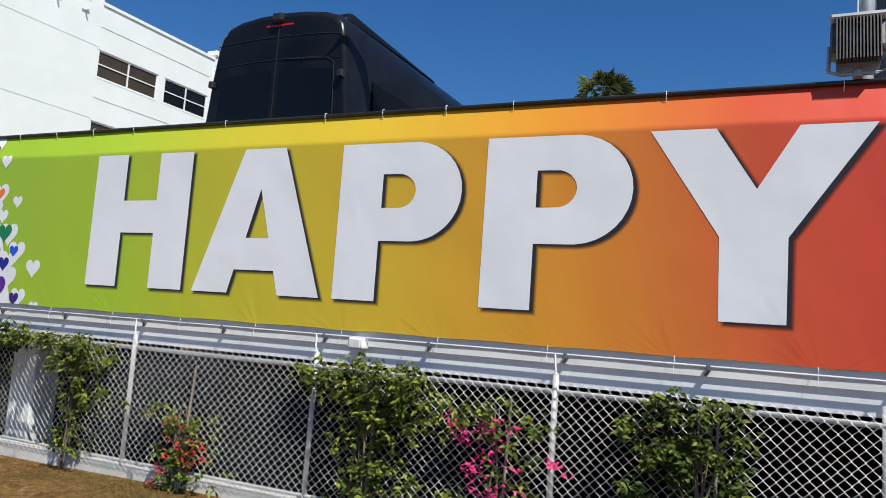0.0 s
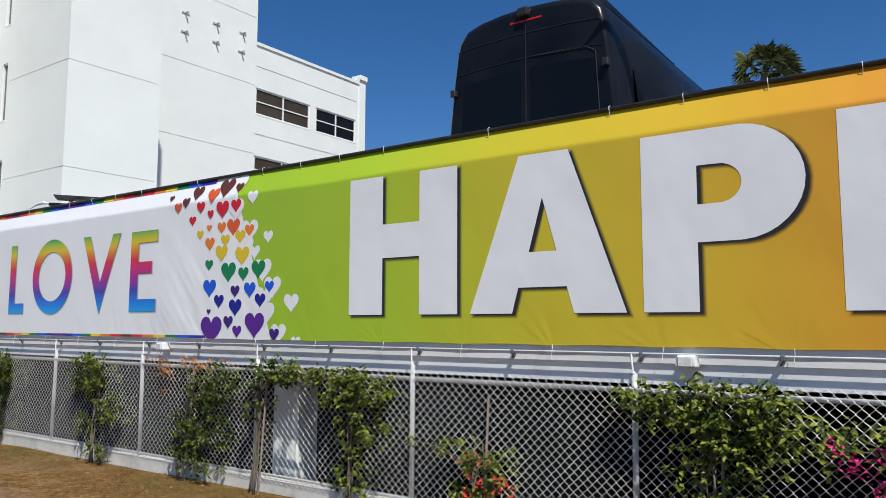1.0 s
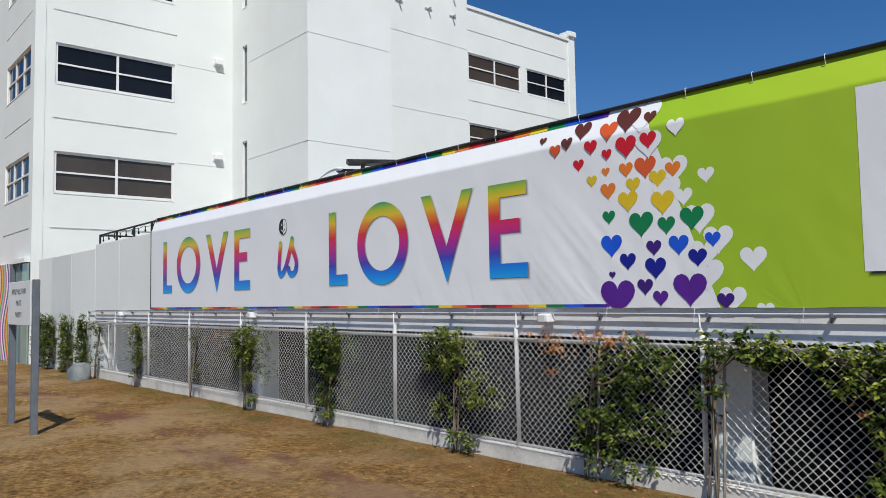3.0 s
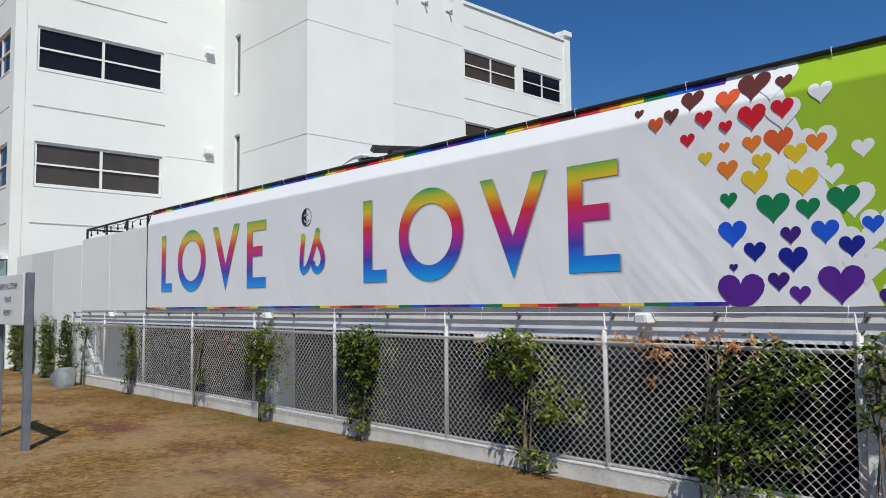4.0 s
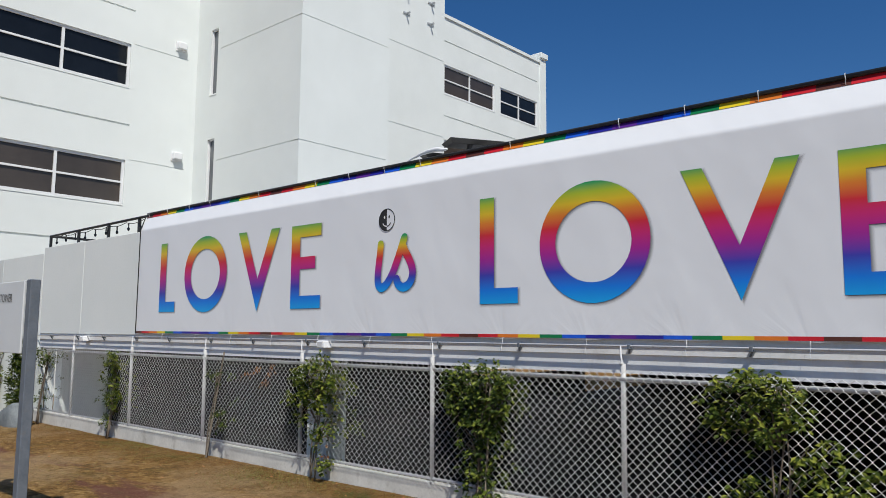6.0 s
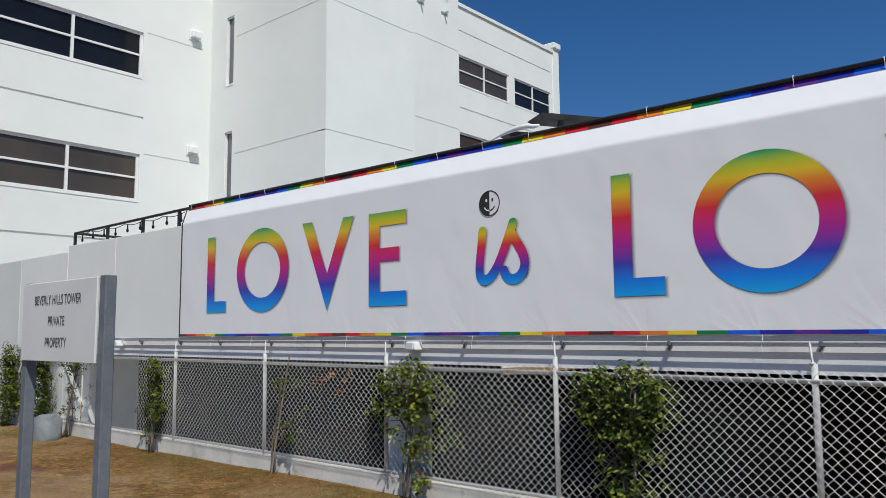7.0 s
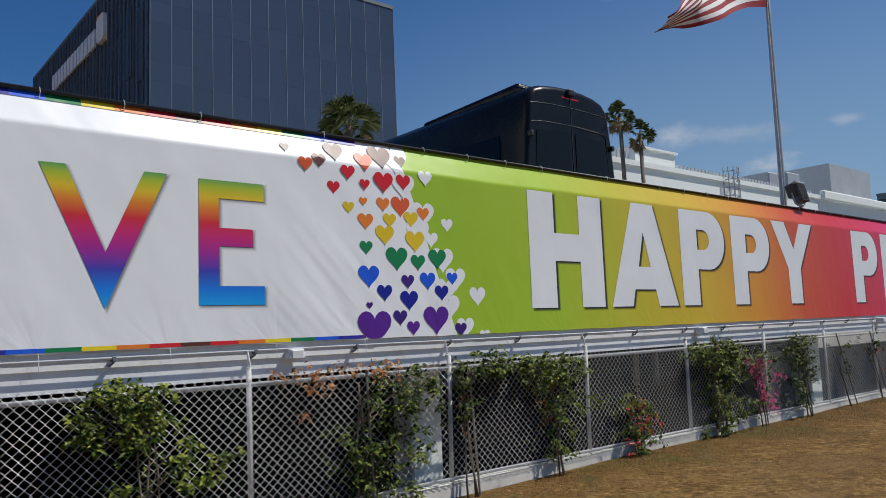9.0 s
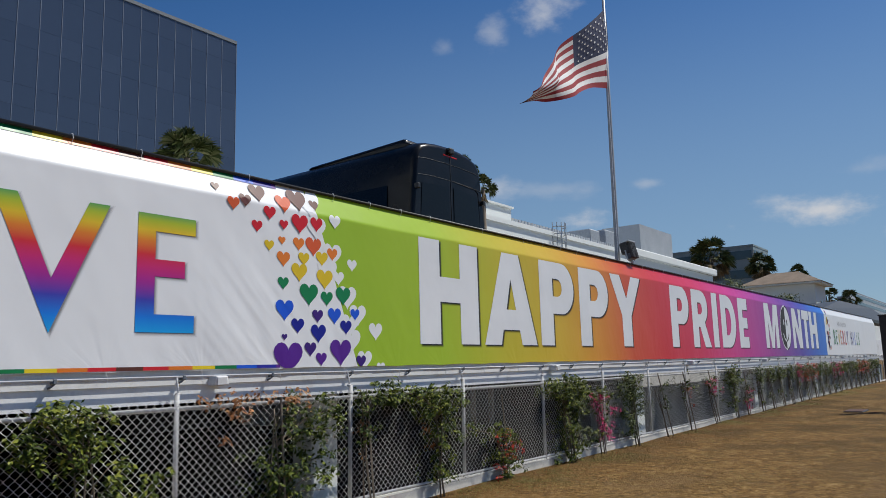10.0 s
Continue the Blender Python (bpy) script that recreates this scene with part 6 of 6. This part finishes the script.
vine(-6.28, "broad green climber spread along the fence top", [(0.0, 1.06, 0.48, 0.17, 460), (-0.55, 1.17, 0.45, 0.07, 190), (0.05, 0.8, 0.17, 0.3, 200), (0.35, 0.75, 0.22, 0.18, 60), (0.0, 0.3, 0.2, 0.2, 120)], green_leaf, dead=((-0.05, 0.55, 0.15, 0.25, 50),), stems=3)
vine(-4.9, "low shrubby climber with red bracts", [(0.05, 0.42, 0.25, 0.25, 260), (-0.35, 0.65, 0.3, 0.06, 40), (0.15, 0.1, 0.3, 0.14, 120)], green_leaf, flowers=((0.05, 0.35, 0.25, 0.25, 150), (0.35, 0.4, 0.1, 0.08, 22), (-0.1, 0.1, 0.15, 0.12, 50)), bloom=red_flower, stake=1.05, stems=3)
vine(-3.05, "broad dense green climber spread along the fence", [(0.0, 1.1, 0.62, 0.17, 680), (0.4, 0.9, 0.5, 0.2, 420), (0.0, 0.65, 0.3, 0.2, 150), (0.2, 0.3, 0.4, 0.22, 320), (-0.15, 0.1, 0.25, 0.12, 100)], green_leaf, stake=1.1, stems=3)
vine(-1.95, "climber with clusters of magenta bracts", [(0.0, 0.95, 0.45, 0.12, 130), (0.1, 0.6, 0.2, 0.3, 90), (-0.3, 0.3, 0.4, 0.1, 60)], green_leaf, flowers=((-0.1, 0.88, 0.3, 0.12, 150), (0.0, 0.58, 0.18, 0.15, 140), (0.15, 0.28, 0.25, 0.15, 110), (0.45, 0.7, 0.06, 0.06, 22)), bloom=pink_flower, stake=1.08, stems=2)
vine(-0.55, "bushy glossy dark green climber on a stake", [(-0.1, 1.02, 0.4, 0.25, 480), (-0.05, 0.65, 0.4, 0.3, 420), (-0.2, 0.25, 0.35, 0.15, 130)], dark_leaf, stake=1.1, stems=3)
vine(1.0, "nearly bare climber on a leaning stake", [(0.0, 0.8, 0.15, 0.35, 80)], dark_leaf, stake=1.2, lean=-0.3)
vine(2.35, "thin climber with reddish leaves on a leaning stake", [(-0.1, 0.9, 0.2, 0.3, 90)], dark_leaf, flowers=((-0.1, 0.8, 0.2, 0.3, 44),), bloom=red_flower, stake=1.2, lean=-0.25)
vine(4.0, "climber with magenta bracts on a leaning stake", [(-0.1, 0.9, 0.4, 0.25, 160)], green_leaf, flowers=((-0.1, 0.85, 0.5, 0.2, 170),), bloom=pink_flower, stake=1.2, lean=-0.25)
vine(5.6, "tall bushy green climber", [(0.0, 1.05, 0.5, 0.25, 520), (-0.2, 0.6, 0.3, 0.4, 240)], green_leaf, stake=1.1)
vine(6.6, "climber with crimson bracts", [(0.0, 0.6, 0.4, 0.35, 200)], dark_leaf, flowers=((0.0, 0.5, 0.45, 0.3, 240),), bloom=pink_flower, stake=1.1)
rg2 = random.Random(11)
for i in range(20):
    vx = 8.0 + 1.15 * i
    bloom = {5: red_flower, 6: red_flower, 4: pink_flower, 9: pink_flower, 10: pink_flower, 14: red_flower, 15: red_flower, 16: red_flower}.get(i)
    vine(vx, "green climber on a leaning stake" + (" with bright bracts" if bloom else ""), [(0, 1.02, 0.42, 0.22, 360), (-0.1, 0.6, 0.18, 0.35, 70)], green_leaf if i % 3 else dark_leaf,
         flowers=((0, 0.95, 0.45, 0.3, 330),) if bloom else (), bloom=bloom, stake=1.15, lean=rg2.uniform(-0.35, -0.1), seed=i)


def shrub(label, x, y, z, rx, rz, n, seed):
    """A round-topped shrub: a stem and loose sprays of leaves."""
    rg = random.Random(seed)
    t = thing("shrub", label, "shrub")
    part("stem", tube_bm([(x, y, 1.95 if x < 46 else -0.7), (x + 0.1, y, z)], [0.06, 0.03], 7), bark, t)
    spots = []
    for _ in range(n // 20):
        cx, cz = x + rx * rg.uniform(-1, 1), z + rz * rg.uniform(-0.8, 0.9)
        spots += [Vector((cx + rg.gauss(0, 0.16), y + rg.gauss(0, 0.25), cz + rg.gauss(0, 0.10))) for _ in range(20)]
    tagged(part_mesh("leaves", leaf_mesh("leaves", spots, rg, (0.10, 0.2)), dark_leaf, t), kind="stuff")


shrub("dark green shrub behind the banner's top edge", 42.5, 15.0, 6.6, 1.5, 0.5, 700, 1)
shrub("dark green shrub before the white house", 43.0, 11.6, 5.4, 1.3, 0.3, 500, 2)


# ---- grass ----
def blades(name, n, seed, place, size, material):
    rg = random.Random(seed)
    vs, fs = [], []
    for _ in range(n):
        x, y = place(rg)
        z = ground_z(x, y) - 0.01 + 0.02 * noise.noise((x * 0.9, y * 0.9, 0)) - 0.005
        h, a = rg.uniform(*size), rg.uniform(0, 2 * math.pi)
        l = rg.uniform(0.8, 3.2) * h
        w = 0.0028
        i = len(vs)
        vs += [(x - w * math.sin(a), y + w * math.cos(a), z), (x + w * math.sin(a), y - w * math.cos(a), z), (x + l * math.cos(a), y + l * math.sin(a), z + h)]
        fs.append((i, i + 1, i + 2))
    me = bpy.data.meshes.new(name)
    me.from_pydata(vs, [], fs)
    ob = part_mesh(name, me, material)
    return tagged(ob, "short dry grass blades over the lawn" if material is dry_blade else "brown grass strip along the kerb" if material is brown_blade else "sparse green grass tufts in the dry lawn", "grass", kind="stuff")


def patchy(rg):
    while True:
        x, y = rg.uniform(-26, 16), 4.95 - 6.0 * rg.random() ** 0.9
        d = noise.noise((x * 0.7, y * 1.1, 5.0)) + 0.5 * noise.noise((x * 2.5, y * 3.0, 1.0)) + (0.30 if y < 3.4 else 0.0)
        if d > rg.random() * 0.8:
            return x, y


def tufts(rg):
    while True:
        x, y = rg.uniform(-26, 24), 4.985 - abs(rg.gauss(0, 0.4)) if rg.random() < 0.7 else rg.uniform(0, 4.9)
        if noise.noise((x * 0.8 + 9, y * 0.8, 2.0)) > rg.random() * 0.7 - 0.1:
            return x, y


blades("dry_grass", 340000, 21, patchy, (0.006, 0.022), dry_blade)
blades("green_grass", 40000, 22, tufts, (0.01, 0.042), green_blade)


def verge(rg):
    while True:
        x, y = rg.uniform(-26, 14), 4.98 - 1.5 * rg.random() ** 1.3
        if noise.noise((x * 1.3, y * 1.6, 8.0)) + (y - 4.1) * 0.8 > rg.random() * 0.9 - 0.25:
            return x, y


blades("brown_grass", 110000, 23, verge, (0.008, 0.03), brown_blade)


def litter(rg):
    return rg.uniform(-24, 12), 4.95 - abs(rg.gauss(0, 0.9))


rgl = random.Random(31)
spots = []
for _ in range(320):
    x, y = litter(rgl)
    spots.append(Vector((x, y, ground_z(x, y) + 0.015)))
tagged(part_mesh("fallen_leaves", leaf_mesh("fallen_leaves", spots, rgl, (0.02, 0.045), 0.0), dead_leaf), "scattered fallen dry leaves on the lawn", "leaves", kind="stuff")
